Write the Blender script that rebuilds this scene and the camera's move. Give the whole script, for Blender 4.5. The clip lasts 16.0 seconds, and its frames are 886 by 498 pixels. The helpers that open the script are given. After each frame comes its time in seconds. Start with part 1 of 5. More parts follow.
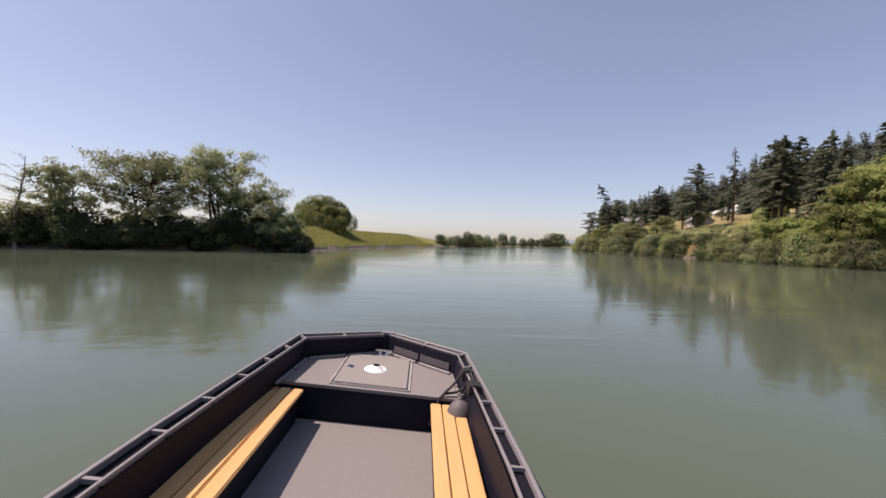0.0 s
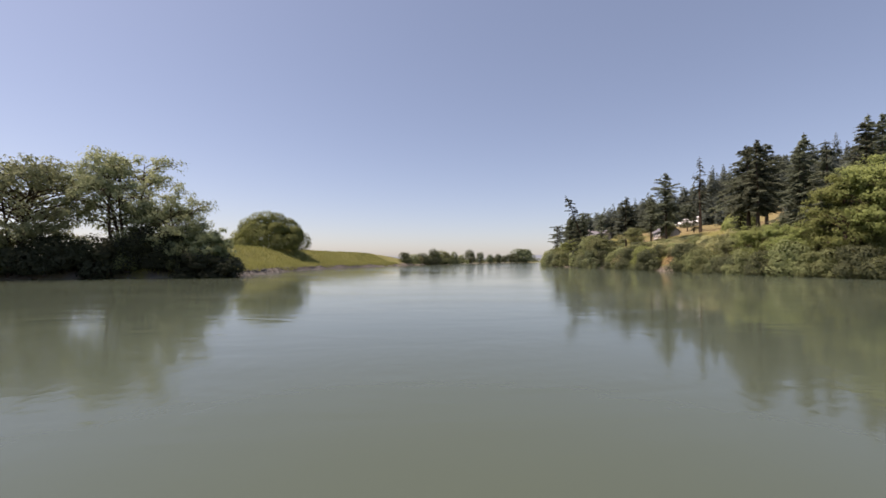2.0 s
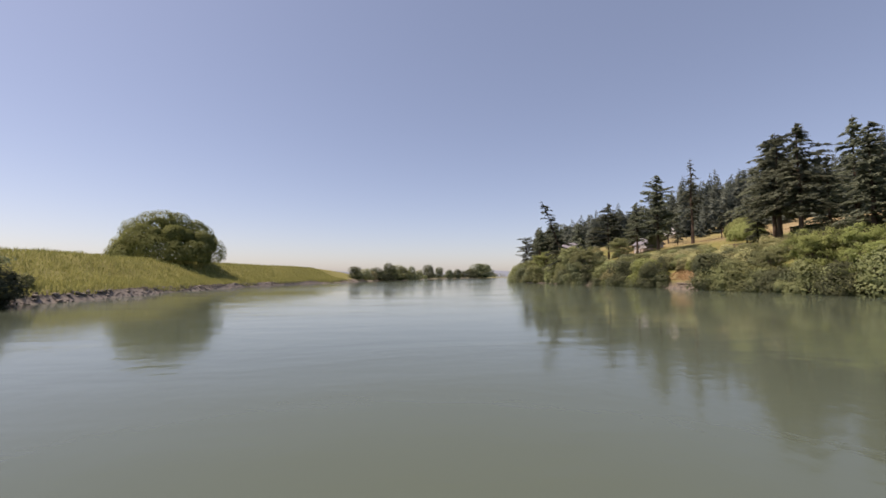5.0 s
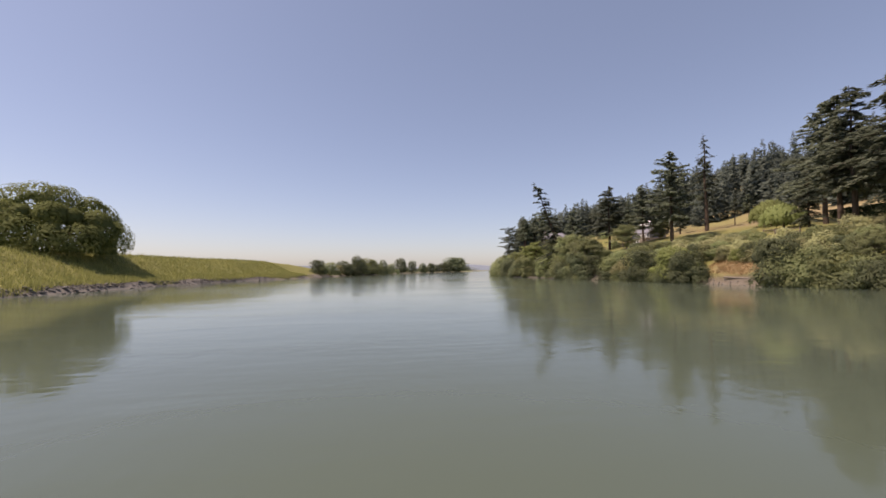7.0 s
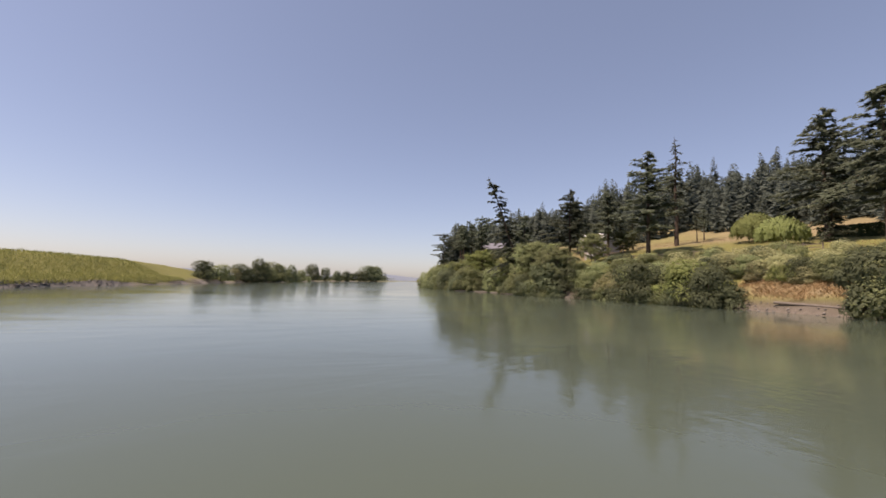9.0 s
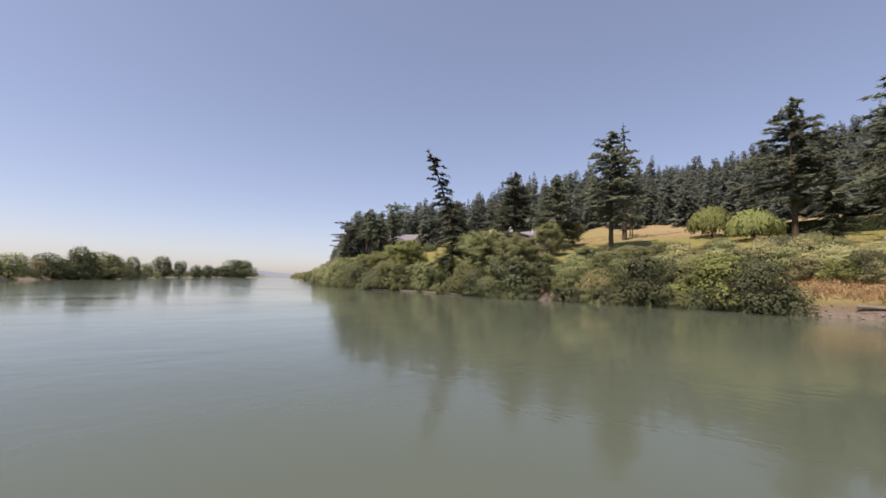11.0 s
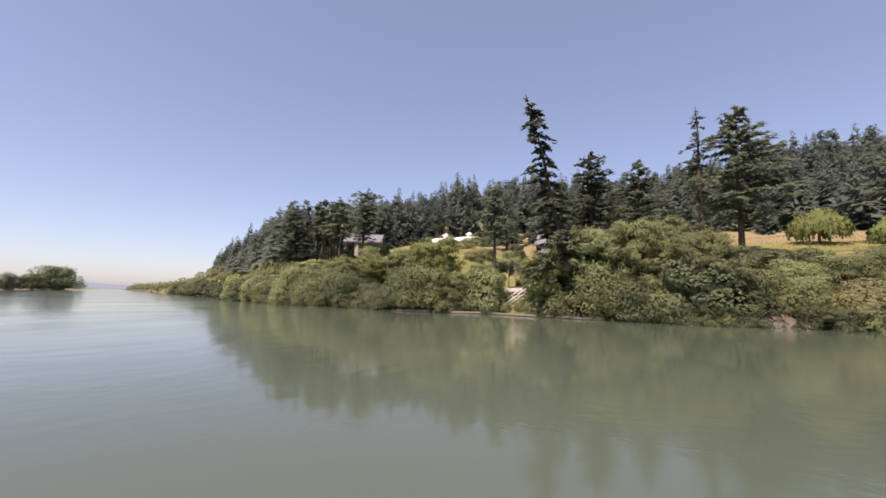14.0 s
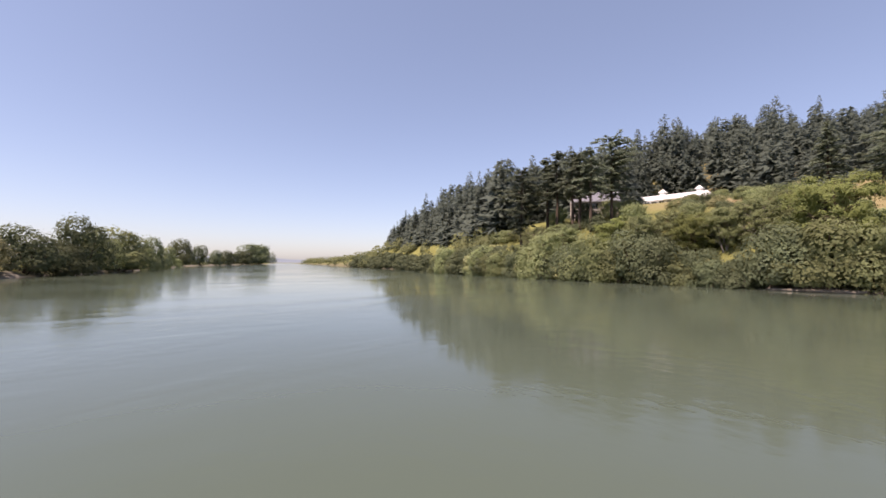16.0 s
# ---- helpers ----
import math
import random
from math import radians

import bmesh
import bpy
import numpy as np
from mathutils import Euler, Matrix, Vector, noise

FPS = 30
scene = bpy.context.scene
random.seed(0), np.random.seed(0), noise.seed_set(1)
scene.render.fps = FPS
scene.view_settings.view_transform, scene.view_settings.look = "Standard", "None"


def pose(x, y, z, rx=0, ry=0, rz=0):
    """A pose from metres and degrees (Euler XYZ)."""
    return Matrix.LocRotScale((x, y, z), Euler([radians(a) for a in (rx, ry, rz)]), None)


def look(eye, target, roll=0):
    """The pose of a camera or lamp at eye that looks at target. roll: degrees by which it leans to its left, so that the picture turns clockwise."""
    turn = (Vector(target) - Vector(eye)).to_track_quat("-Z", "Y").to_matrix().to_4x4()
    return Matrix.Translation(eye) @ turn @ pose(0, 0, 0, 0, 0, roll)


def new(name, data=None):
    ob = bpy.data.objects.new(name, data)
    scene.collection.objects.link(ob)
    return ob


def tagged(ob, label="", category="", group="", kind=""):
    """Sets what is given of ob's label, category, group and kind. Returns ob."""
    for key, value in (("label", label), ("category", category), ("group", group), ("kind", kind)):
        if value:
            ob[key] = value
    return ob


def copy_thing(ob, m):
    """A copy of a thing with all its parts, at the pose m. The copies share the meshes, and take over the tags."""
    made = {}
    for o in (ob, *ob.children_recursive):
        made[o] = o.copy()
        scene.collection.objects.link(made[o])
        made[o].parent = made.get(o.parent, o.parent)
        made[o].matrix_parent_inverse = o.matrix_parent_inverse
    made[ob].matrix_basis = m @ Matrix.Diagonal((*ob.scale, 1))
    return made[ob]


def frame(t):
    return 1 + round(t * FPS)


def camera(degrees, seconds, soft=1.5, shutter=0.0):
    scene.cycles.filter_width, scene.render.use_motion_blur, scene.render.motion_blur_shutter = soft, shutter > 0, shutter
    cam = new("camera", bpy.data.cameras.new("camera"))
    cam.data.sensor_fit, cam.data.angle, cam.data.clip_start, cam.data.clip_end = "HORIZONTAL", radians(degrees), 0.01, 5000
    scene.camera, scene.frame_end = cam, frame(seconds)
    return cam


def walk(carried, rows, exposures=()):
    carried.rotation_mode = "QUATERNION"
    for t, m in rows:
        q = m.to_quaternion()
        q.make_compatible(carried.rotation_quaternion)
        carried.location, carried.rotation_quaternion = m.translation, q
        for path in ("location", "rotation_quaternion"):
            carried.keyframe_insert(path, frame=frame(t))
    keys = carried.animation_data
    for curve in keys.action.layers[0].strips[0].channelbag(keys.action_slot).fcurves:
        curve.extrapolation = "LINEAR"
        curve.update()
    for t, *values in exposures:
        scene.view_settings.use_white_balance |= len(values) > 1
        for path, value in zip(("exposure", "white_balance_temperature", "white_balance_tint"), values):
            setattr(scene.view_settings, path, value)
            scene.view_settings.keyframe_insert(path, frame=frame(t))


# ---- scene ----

# ---- camera and its way along the river ----
cam = camera(93.5, 16.0, soft=1.6)
PATH = [
    (0.0, -0.28, -1.18, 1.99, -0.75, -0.87, -1.58),
    (0.5, -0.24, 0.18, 2.00, -3.60, 0.38, -1.00),
    (1.0, 0.07, 2.06, 2.00, -2.94, 0.88, -1.01),
    (1.5, 0.57, 4.39, 1.99, -4.45, 2.52, 0.03),
    (2.0, 1.22, 7.15, 1.98, -5.19, 1.65, -0.13),
    (2.5, 1.89, 10.23, 2.00, -5.55, 4.36, 0.96),
    (3.0, 2.43, 13.53, 1.99, -8.52, 5.98, 0.41),
    (3.5, 2.70, 16.95, 1.99, -8.33, 5.00, 0.36),
    (4.0, 2.80, 20.55, 1.98, -10.34, 4.86, 0.03),
    (4.5, 2.91, 24.36, 1.99, -10.99, 4.32, -0.07),
    (7.0, 5.32, 45.55, 2.00, -15.01, 2.96, 0.35),
    (7.5, 5.83, 50.54, 1.98, -17.92, 3.84, -0.27),
    (8.0, 6.46, 55.88, 2.00, -21.46, 4.03, -1.17),
    (8.5, 7.07, 61.26, 2.01, -25.17, 3.95, -1.25),
    (9.0, 7.61, 66.57, 2.00, -26.84, 4.52, -1.60),
    (9.5, 8.05, 71.75, 1.99, -30.43, 4.14, -1.62),
    (10.0, 8.46, 76.87, 2.00, -35.01, 4.19, -1.64),
    (12.5, 11.15, 103.62, 2.00, -55.89, 5.57, -2.42),
    (13.0, 11.51, 110.10, 2.01, -59.23, 6.35, -3.08),
    (13.5, 11.74, 116.72, 2.01, -60.45, 6.27, -2.64),
    (14.0, 11.81, 123.40, 2.00, -61.77, 6.39, -1.23),
    (14.5, 11.95, 130.11, 2.02, -56.76, 5.81, -1.61),
    (15.0, 12.09, 136.43, 1.98, -51.85, 4.36, -1.29),
    (15.5, 12.09, 142.42, 1.97, -48.44, 1.94, -1.76),
    (16.0, 12.07, 147.94, 1.94, -44.21, 2.06, -0.48),
]
walk(cam, [(t, pose(x, y, z, 90 + pitch, roll, yaw)) for t, x, y, z, yaw, pitch, roll in PATH],
     exposures=[(0.0, 0.34, 7600, 26), (8.0, 0.28, 7650, 28), (13.0, 0.56, 7350, 28), (16.0, 0.63, 7380, 30)])

# ---- sky and sun ----
SUN_AZ, SUN_EL = -84.0, 60.0  # degrees: clockwise from the river's axis (+y), above the horizon
world = bpy.data.worlds.new("sky")
scene.world = world
world.use_nodes = True
wt = world.node_tree
wt.nodes.clear()
sky = wt.nodes.new("ShaderNodeTexSky")
sky.sky_type = "NISHITA"
sky.sun_disc = False
sky.sun_elevation, sky.sun_rotation = radians(SUN_EL), radians(SUN_AZ)
sky.altitude, sky.air_density, sky.dust_density, sky.ozone_density = 0, 0.85, 1.0, 2.2
bg = wt.nodes.new("ShaderNodeBackground")
bg.inputs["Strength"].default_value = 0.1
wo = wt.nodes.new("ShaderNodeOutputWorld")
wt.links.new(sky.outputs["Color"], bg.inputs["Color"])
haze = wt.nodes.new("ShaderNodeBackground")  # summer haze, even over the whole sky
haze.inputs["Color"].default_value = (0.52, 0.73, 0.99, 1)
haze.inputs["Strength"].default_value = 0.125
both = wt.nodes.new("ShaderNodeAddShader")
wt.links.new(bg.outputs["Background"], both.inputs[0])
wt.links.new(haze.outputs["Background"], both.inputs[1])
wt.links.new(both.outputs["Shader"], wo.inputs["Surface"])
sun_data = bpy.data.lights.new("sun", "SUN")
sun_data.energy, sun_data.angle, sun_data.color = 5.0, radians(0.53), (1.0, 0.95, 0.87)
sun = new("sun", sun_data)
to_sun = Vector((math.sin(radians(SUN_AZ)) * math.cos(radians(SUN_EL)), math.cos(radians(SUN_AZ)) * math.cos(radians(SUN_EL)), math.sin(radians(SUN_EL))))
sun.matrix_world = look(to_sun * 100, (0, 0, 0))


# ---- materials ----
class Nodes:
    """A small wrapper to write node materials in few lines."""

    def __init__(self, name):
        self.mat = bpy.data.materials.new(name)
        self.mat.use_nodes = True
        self.tree = self.mat.node_tree
        self.tree.nodes.clear()
        self.out = self.tree.nodes.new("ShaderNodeOutputMaterial")

    def node(self, kind, **inputs):
        n = self.tree.nodes.new(kind)
        for k, v in inputs.items():
            self.put(n.inputs[k.replace("_", " ")], v)
        return n

    def put(self, socket, v):
        if isinstance(v, bpy.types.NodeSocket):
            self.tree.links.new(v, socket)
        else:
            socket.default_value = v

    def noise(self, scale, detail=4.0, rough=0.55, vec=None, distortion=0.0):
        n = self.node("ShaderNodeTexNoise", Scale=scale, Detail=detail, Roughness=rough, Distortion=distortion)
        self.put(n.inputs["Vector"], vec if vec is not None else self.place())
        return n.outputs["Fac"]

    def place(self, sx=1.0, sy=1.0, sz=1.0):
        g = self.node("ShaderNodeNewGeometry").outputs["Position"]
        if (sx, sy, sz) == (1.0, 1.0, 1.0):
            return g
        m = self.node("ShaderNodeMapping", Vector=g)
        m.inputs["Scale"].default_value = (sx, sy, sz)
        return m.outputs["Vector"]

    def local(self, sx=1.0, sy=1.0, sz=1.0):
        g = self.node("ShaderNodeTexCoord").outputs["Object"]
        m = self.node("ShaderNodeMapping", Vector=g)
        m.inputs["Scale"].default_value = (sx, sy, sz)
        return m.outputs["Vector"]

    def ramp(self, fac, *stops):
        r = self.node("ShaderNodeValToRGB", Fac=fac)
        e = r.color_ramp.elements
        while len(e) < len(stops):
            e.new(0.5)
        for el, (p, c) in zip(e, stops):
            el.position, el.color = p, (*c, 1) if len(c) == 3 else c
        return r.outputs["Color"]

    def mix(self, fac, a, b, blend="MIX"):
        m = self.tree.nodes.new("ShaderNodeMix")
        m.data_type, m.blend_type = "RGBA", blend
        for sock, v in ((m.inputs[0], fac), (m.inputs[6], a), (m.inputs[7], b)):
            if isinstance(v, tuple) and len(v) == 3:
                v = (*v, 1)
            self.put(sock, v)
        return m.outputs[2]

    def math(self, op, a, b=0.0):
        m = self.tree.nodes.new("ShaderNodeMath")
        m.operation = op
        self.put(m.inputs[0], a)
        self.put(m.inputs[1], b)
        return m.outputs[0]

    def bump(self, height, strength=0.3, distance=0.05):
        return self.node("ShaderNodeBump", Height=height, Strength=strength, Distance=distance).outputs["Normal"]

    def principled(self, color, rough=0.8, metal=0.0, normal=None, spec=0.5, ior=1.5):
        p = self.tree.nodes.new("ShaderNodeBsdfPrincipled")
        if isinstance(color, tuple) and len(color) == 3:
            color = (*color, 1)
        self.put(p.inputs["Base Color"], color)
        self.put(p.inputs["Roughness"], rough)
        p.inputs["Metallic"].default_value = metal
        p.inputs["Specular IOR Level"].default_value = spec
        p.inputs["IOR"].default_value = ior
        if normal is not None:
            self.put(p.inputs["Normal"], normal)
        return p.outputs["BSDF"]

    def done(self, shader):
        self.tree.links.new(shader, self.out.inputs["Surface"])
        return self.mat


def foliage(name, dark, light, rough=0.6, through_light=0.25, warm=None):
    n = Nodes(name)
    isl = n.node("ShaderNodeNewGeometry").outputs["Random Per Island"]
    own = n.node("ShaderNodeObjectInfo").outputs["Random"]
    col = n.mix(n.math("ADD", n.math("MULTIPLY", isl, 0.35), 0.32), dark, light)
    big = n.noise(0.6, 2.0)
    col = n.mix(n.math("MULTIPLY", big, 0.6), col, warm or light)
    hsv = n.node("ShaderNodeHueSaturation", Color=col)
    n.put(hsv.inputs["Value"], n.math("ADD", n.math("MULTIPLY", own, 0.7), 0.7))
    n.put(hsv.inputs["Hue"], n.math("ADD", n.math("MULTIPLY", own, 0.028), 0.494))
    col = hsv.outputs["Color"]
    a = n.principled(col, rough + 0.2, spec=0.06)
    t = n.node("ShaderNodeBsdfTranslucent", Color=col).outputs["BSDF"]
    m = n.node("ShaderNodeMixShader", Fac=through_light)
    n.put(m.inputs[1], a)
    n.put(m.inputs[2], t)
    return n.done(m.outputs["Shader"])


def bark(name, dark, light):
    n = Nodes(name)
    f = n.noise(6.0, 5.0, 0.65, n.local(1, 1, 0.15))
    g = n.noise(1.2, 3.0)
    col = n.mix(n.math("MULTIPLY", g, 0.5), n.mix(f, dark, light), light)
    return n.done(n.principled(col, 0.9, normal=n.bump(f, 0.8, 0.05), spec=0.2))


def water_material():
    n = Nodes("river_water")
    p = n.place()
    fine = n.noise(4.0, 2.0, 0.5, n.place(1.0, 0.7, 1.0), 0.3)
    mid = n.noise(0.8, 2.0, 0.5, n.place(0.9, 0.5, 1.0), 0.8)
    swell = n.noise(0.16, 2.0, 0.5, n.place(1.0, 0.8, 1.0), 0.6)
    # calmer and rougher patches, drawn out across the stream
    patch = n.noise(0.045, 4.0, 0.6, n.place(0.6, 1.6, 1.0), 1.5)
    gust = n.noise(0.2, 3.0, 0.6, n.place(0.5, 1.5, 1.0), 1.0)
    mixed = n.math("ADD", n.math("MULTIPLY", patch, 0.6), n.math("MULTIPLY", gust, 0.4))
    calm = n.ramp(mixed, (0.42, (0.12, 0.12, 0.12)), (0.64, (1.2, 1.2, 1.2)))
    h = n.math("MULTIPLY", n.math("ADD", n.math("MULTIPLY", fine, 0.24), n.math("MULTIPLY", mid, 0.46)), calm)
    h = n.math("ADD", h, n.math("MULTIPLY", swell, 0.5))
    nor = n.bump(h, 0.5, 0.05)
    silt = n.noise(0.02, 3.0, 0.5, p, 0.8)
    col = n.ramp(silt, (0.3, (0.066, 0.087, 0.063)), (0.7, (0.080, 0.100, 0.070)))
    rough = n.ramp(mixed, (0.42, (0.07, 0.07, 0.07)), (0.66, (0.15, 0.15, 0.15)))
    return n.done(n.principled(col, rough, normal=nor, spec=0.5, ior=1.333))


def ground_material():
    n = Nodes("bank_soil_and_grass")
    a = n.node("ShaderNodeAttribute")
    a.attribute_name = "cover"
    sep = n.node("ShaderNodeSeparateColor", Color=a.outputs["Color"])
    dry, rock, grass = sep.outputs["Red"], sep.outputs["Green"], sep.outputs["Blue"]
    f1, f2, f3 = n.noise(0.25, 5.0, 0.6), n.noise(3.0, 4.0, 0.6), n.noise(14.0, 3.0, 0.6)
    soil = n.mix(f2, (0.06, 0.045, 0.028), (0.13, 0.10, 0.065))
    green = n.mix(f1, (0.13, 0.14, 0.04), (0.22, 0.21, 0.07))
    green = n.mix(n.math("MULTIPLY", f3, 0.6), green, (0.17, 0.16, 0.06))
    straw = n.mix(f1, (0.25, 0.182, 0.108), (0.33, 0.255, 0.160))
    straw = n.mix(n.math("MULTIPLY", f2, 0.6), straw, (0.17, 0.15, 0.07))
    stone = n.mix(f2, (0.12, 0.11, 0.10), (0.30, 0.28, 0.25))
    edge = n.math("MULTIPLY", n.math("SUBTRACT", f1, 0.5), 0.5)
    col = n.mix(n.math("ADD", grass, edge), soil, green)
    col = n.mix(n.math("MULTIPLY", n.math("ADD", dry, n.math("MULTIPLY", edge, dry)), 1.0), col, straw)
    col = n.mix(rock, col, stone)
    h = n.math("ADD", f2, n.math("MULTIPLY", f3, 0.5))
    return n.done(n.principled(col, 0.95, normal=n.bump(h, 0.7, 0.15), spec=0.15))


def plain(name, a, b, scale=3.0, rough=0.6, metal=0.0, strength=0.25, dist=0.01, spec=0.4, stretch=(1, 1, 1)):
    """Two tones mixed by grain and by broad wear."""
    n = Nodes(name)
    v = n.local(*stretch)
    f, g = n.noise(scale, 5.0, 0.6, v), n.noise(scale * 7, 3.0, 0.6, v)
    col = n.mix(n.math("ADD", n.math("MULTIPLY", f, 0.7), n.math("MULTIPLY", g, 0.3)), a, b)
    r = n.math("ADD", n.math("MULTIPLY", g, 0.2), rough - 0.1)
    return n.done(n.principled(col, r, metal, n.bump(g, strength, dist), spec))


M_WATER, M_GROUND = water_material(), ground_material()
M_FIR = foliage("fir_needles", (0.086, 0.108, 0.082), (0.172, 0.198, 0.136), 0.6, 0.5, (0.172, 0.186, 0.120))
# bluer, duller copy of the fir needles, with distance haze in the colour
M_FIR_FAR = foliage("hazed_fir_needles", (0.072, 0.090, 0.083), (0.122, 0.140, 0.114), 0.7, 0.5, (0.124, 0.137, 0.102))
M_LEAF = foliage("green_leaves", (0.136, 0.162, 0.078), (0.285, 0.312, 0.158), 0.5, 0.55, (0.300, 0.308, 0.150))
M_LEAF_AIRY = foliage("thin_green_leaves", (0.170, 0.205, 0.120), (0.360, 0.398, 0.236), 0.5, 0.55, (0.370, 0.390, 0.210))
M_LEAF_ROUND = foliage("dense_green_leaves", (0.150, 0.190, 0.068), (0.310, 0.360, 0.140), 0.5, 0.5, (0.320, 0.345, 0.130))
# near-black leaves: the shade under the bank trees is put into the colour
M_LEAF_SHADED = foliage("shade_dark_leaves", (0.034, 0.044, 0.030), (0.082, 0.094, 0.058), 0.5, 0.35, (0.088, 0.096, 0.056))
M_LEAF_DARK = foliage("dark_leaves", (0.078, 0.098, 0.060), (0.162, 0.184, 0.104), 0.5, 0.48, (0.170, 0.184, 0.098))
M_LEAF_YELLOW = foliage("yellow_green_leaves", (0.145, 0.172, 0.062), (0.275, 0.306, 0.116), 0.5, 0.52, (0.285, 0.298, 0.112))
M_WILLOW = foliage("willow_leaves", (0.145, 0.172, 0.062), (0.28, 0.31, 0.125), 0.5, 0.5, (0.27, 0.295, 0.12))
M_CREAM = foliage("cream_blossom", (0.155, 0.180, 0.08), (0.52, 0.48, 0.28), 0.65, 0.45, (0.34, 0.33, 0.17))
M_BARK = bark("brown_bark", (0.03, 0.022, 0.016), (0.11, 0.08, 0.06))
M_BARK_PALE = bark("pale_bark", (0.12, 0.10, 0.085), (0.30, 0.27, 0.23))
M_STONE = plain("river_stone", (0.09, 0.08, 0.07), (0.25, 0.23, 0.20), 1.2, 0.85, 0, 0.6, 0.05, 0.25)
M_GRASS = foliage("bank_grass", (0.155, 0.172, 0.058), (0.31, 0.305, 0.112), 0.7, 0.45, (0.33, 0.30, 0.122))
M_RUST = foliage("rusty_dry_grass", (0.15, 0.095, 0.056), (0.32, 0.215, 0.135), 0.8, 0.25, (0.28, 0.175, 0.105))
M_STRAW = foliage("dry_grass", (0.22, 0.155, 0.08), (0.44, 0.345, 0.21), 0.8, 0.2, (0.38, 0.275, 0.145))


# ---- mesh helpers ----
def mesh_of(name, verts, faces, *mats, index=None, smooth=False):
    me = bpy.data.meshes.new(name)
    V, F = np.asarray(verts, np.float32), faces
    N = None
    if V.shape[1] == 6:
        V, N = np.ascontiguousarray(V[:, :3]), V[:, 3:]
    if isinstance(F, np.ndarray):
        k = F.shape[1]
        me.vertices.add(len(V))
        me.vertices.foreach_set("co", V.ravel())
        me.loops.add(F.size)
        me.loops.foreach_set("vertex_index", F.astype(np.int32).ravel())
        me.polygons.add(len(F))
        me.polygons.foreach_set("loop_start", np.arange(0, F.size, k, dtype=np.int32))
        me.polygons.foreach_set("loop_total", np.full(len(F), k, np.int32))
        if index is not None:
            me.polygons.foreach_set("material_index", np.asarray(index, np.int32))
        me.update(calc_edges=True)
    else:
        me.from_pydata(V.tolist(), [], F)
        if index is not None:
            me.polygons.foreach_set("material_index", np.asarray(index, np.int32))
        me.update()
    if smooth:
        me.polygons.foreach_set("use_smooth", np.ones(len(me.polygons), bool))
    if N is not None:
        own = np.empty(len(V) * 3, np.float32)
        me.vertex_normals.foreach_get("vector", own)
        N = np.where(np.abs(N).sum(1, keepdims=True) > 0, N, own.reshape(-1, 3))
        me.attributes.new("custom_normal", "FLOAT_VECTOR", "POINT").data.foreach_set("vector", N.astype(np.float32).ravel())
    for m in mats:
        me.materials.append(m)
    return me


def piece(name, me, parent=None, label="", m=None):
    ob = new(name, me)
    if parent is not None:
        ob.parent = parent
    if m is not None:
        ob.matrix_basis = m
    if label:
        ob["label"] = label
    return ob


def part(name, bm, material, parent, label=""):
    me = bpy.data.meshes.new(name)
    bm.to_mesh(me)
    bm.free()
    me.materials.append(material)
    return piece(name, me, parent, label)


def empty(name, m=None):
    ob = new(name)
    ob.empty_display_size = 0.2
    if m is not None:
        ob.matrix_basis = m
    return ob


def bm_box(x0, x1, y0, y1, z0, z1, bevel=0.0, bm=None):
    own = bmesh.new()
    r = bmesh.ops.create_cube(own, size=1.0)
    for v in r["verts"]:
        v.co = Vector(((x0 + x1) / 2 + v.co.x * (x1 - x0), (y0 + y1) / 2 + v.co.y * (y1 - y0), (z0 + z1) / 2 + v.co.z * (z1 - z0)))
    if bevel:
        bmesh.ops.bevel(own, geom=own.edges[:], offset=bevel, segments=2, affect="EDGES")
    if bm is None:
        return own
    me = bpy.data.meshes.new("tmp")
    own.to_mesh(me)
    own.free()
    bm.from_mesh(me)
    bpy.data.meshes.remove(me)
    return bm


def tube_arrays(points, radii, sides=6):
    """A tapered tube along a bent line: vertices and quads."""
    P = np.asarray(points, float)
    V, F = [], []
    for i, p in enumerate(P):
        d = P[min(i + 1, len(P) - 1)] - P[max(i - 1, 0)]
        d /= np.linalg.norm(d) + 1e-9
        a = np.cross(d, (1, 0, 0) if abs(d[0]) < 0.8 else (0, 1, 0))
        a /= np.linalg.norm(a)
        b = np.cross(d, a)
        for k in range(sides):
            w = 2 * math.pi * k / sides
            V.append(p + radii[i] * (math.cos(w) * a + math.sin(w) * b))
    for i in range(len(P) - 1):
        for k in range(sides):
            F.append((i * sides + k, i * sides + (k + 1) % sides, (i + 1) * sides + (k + 1) % sides, (i + 1) * sides + k))
    return np.array(V), np.array(F)


def tri(faces):
    """Quads split into triangles."""
    if faces.shape[1] == 3:
        return faces
    return np.vstack([faces[:, (0, 1, 2)], faces[:, (0, 2, 3)]])


def joined(parts):
    V, F, n = [], [], 0
    mixed = len({f.shape[1] for _, f in parts}) > 1
    wide = max(v.shape[1] for v, _ in parts)
    for v, f in parts:
        V.append(v if v.shape[1] == wide else np.hstack([v, np.zeros((len(v), wide - v.shape[1]))]))
        F.append((tri(f) if mixed else f) + n)
        n += len(v)
    return np.vstack(V), np.vstack(F)


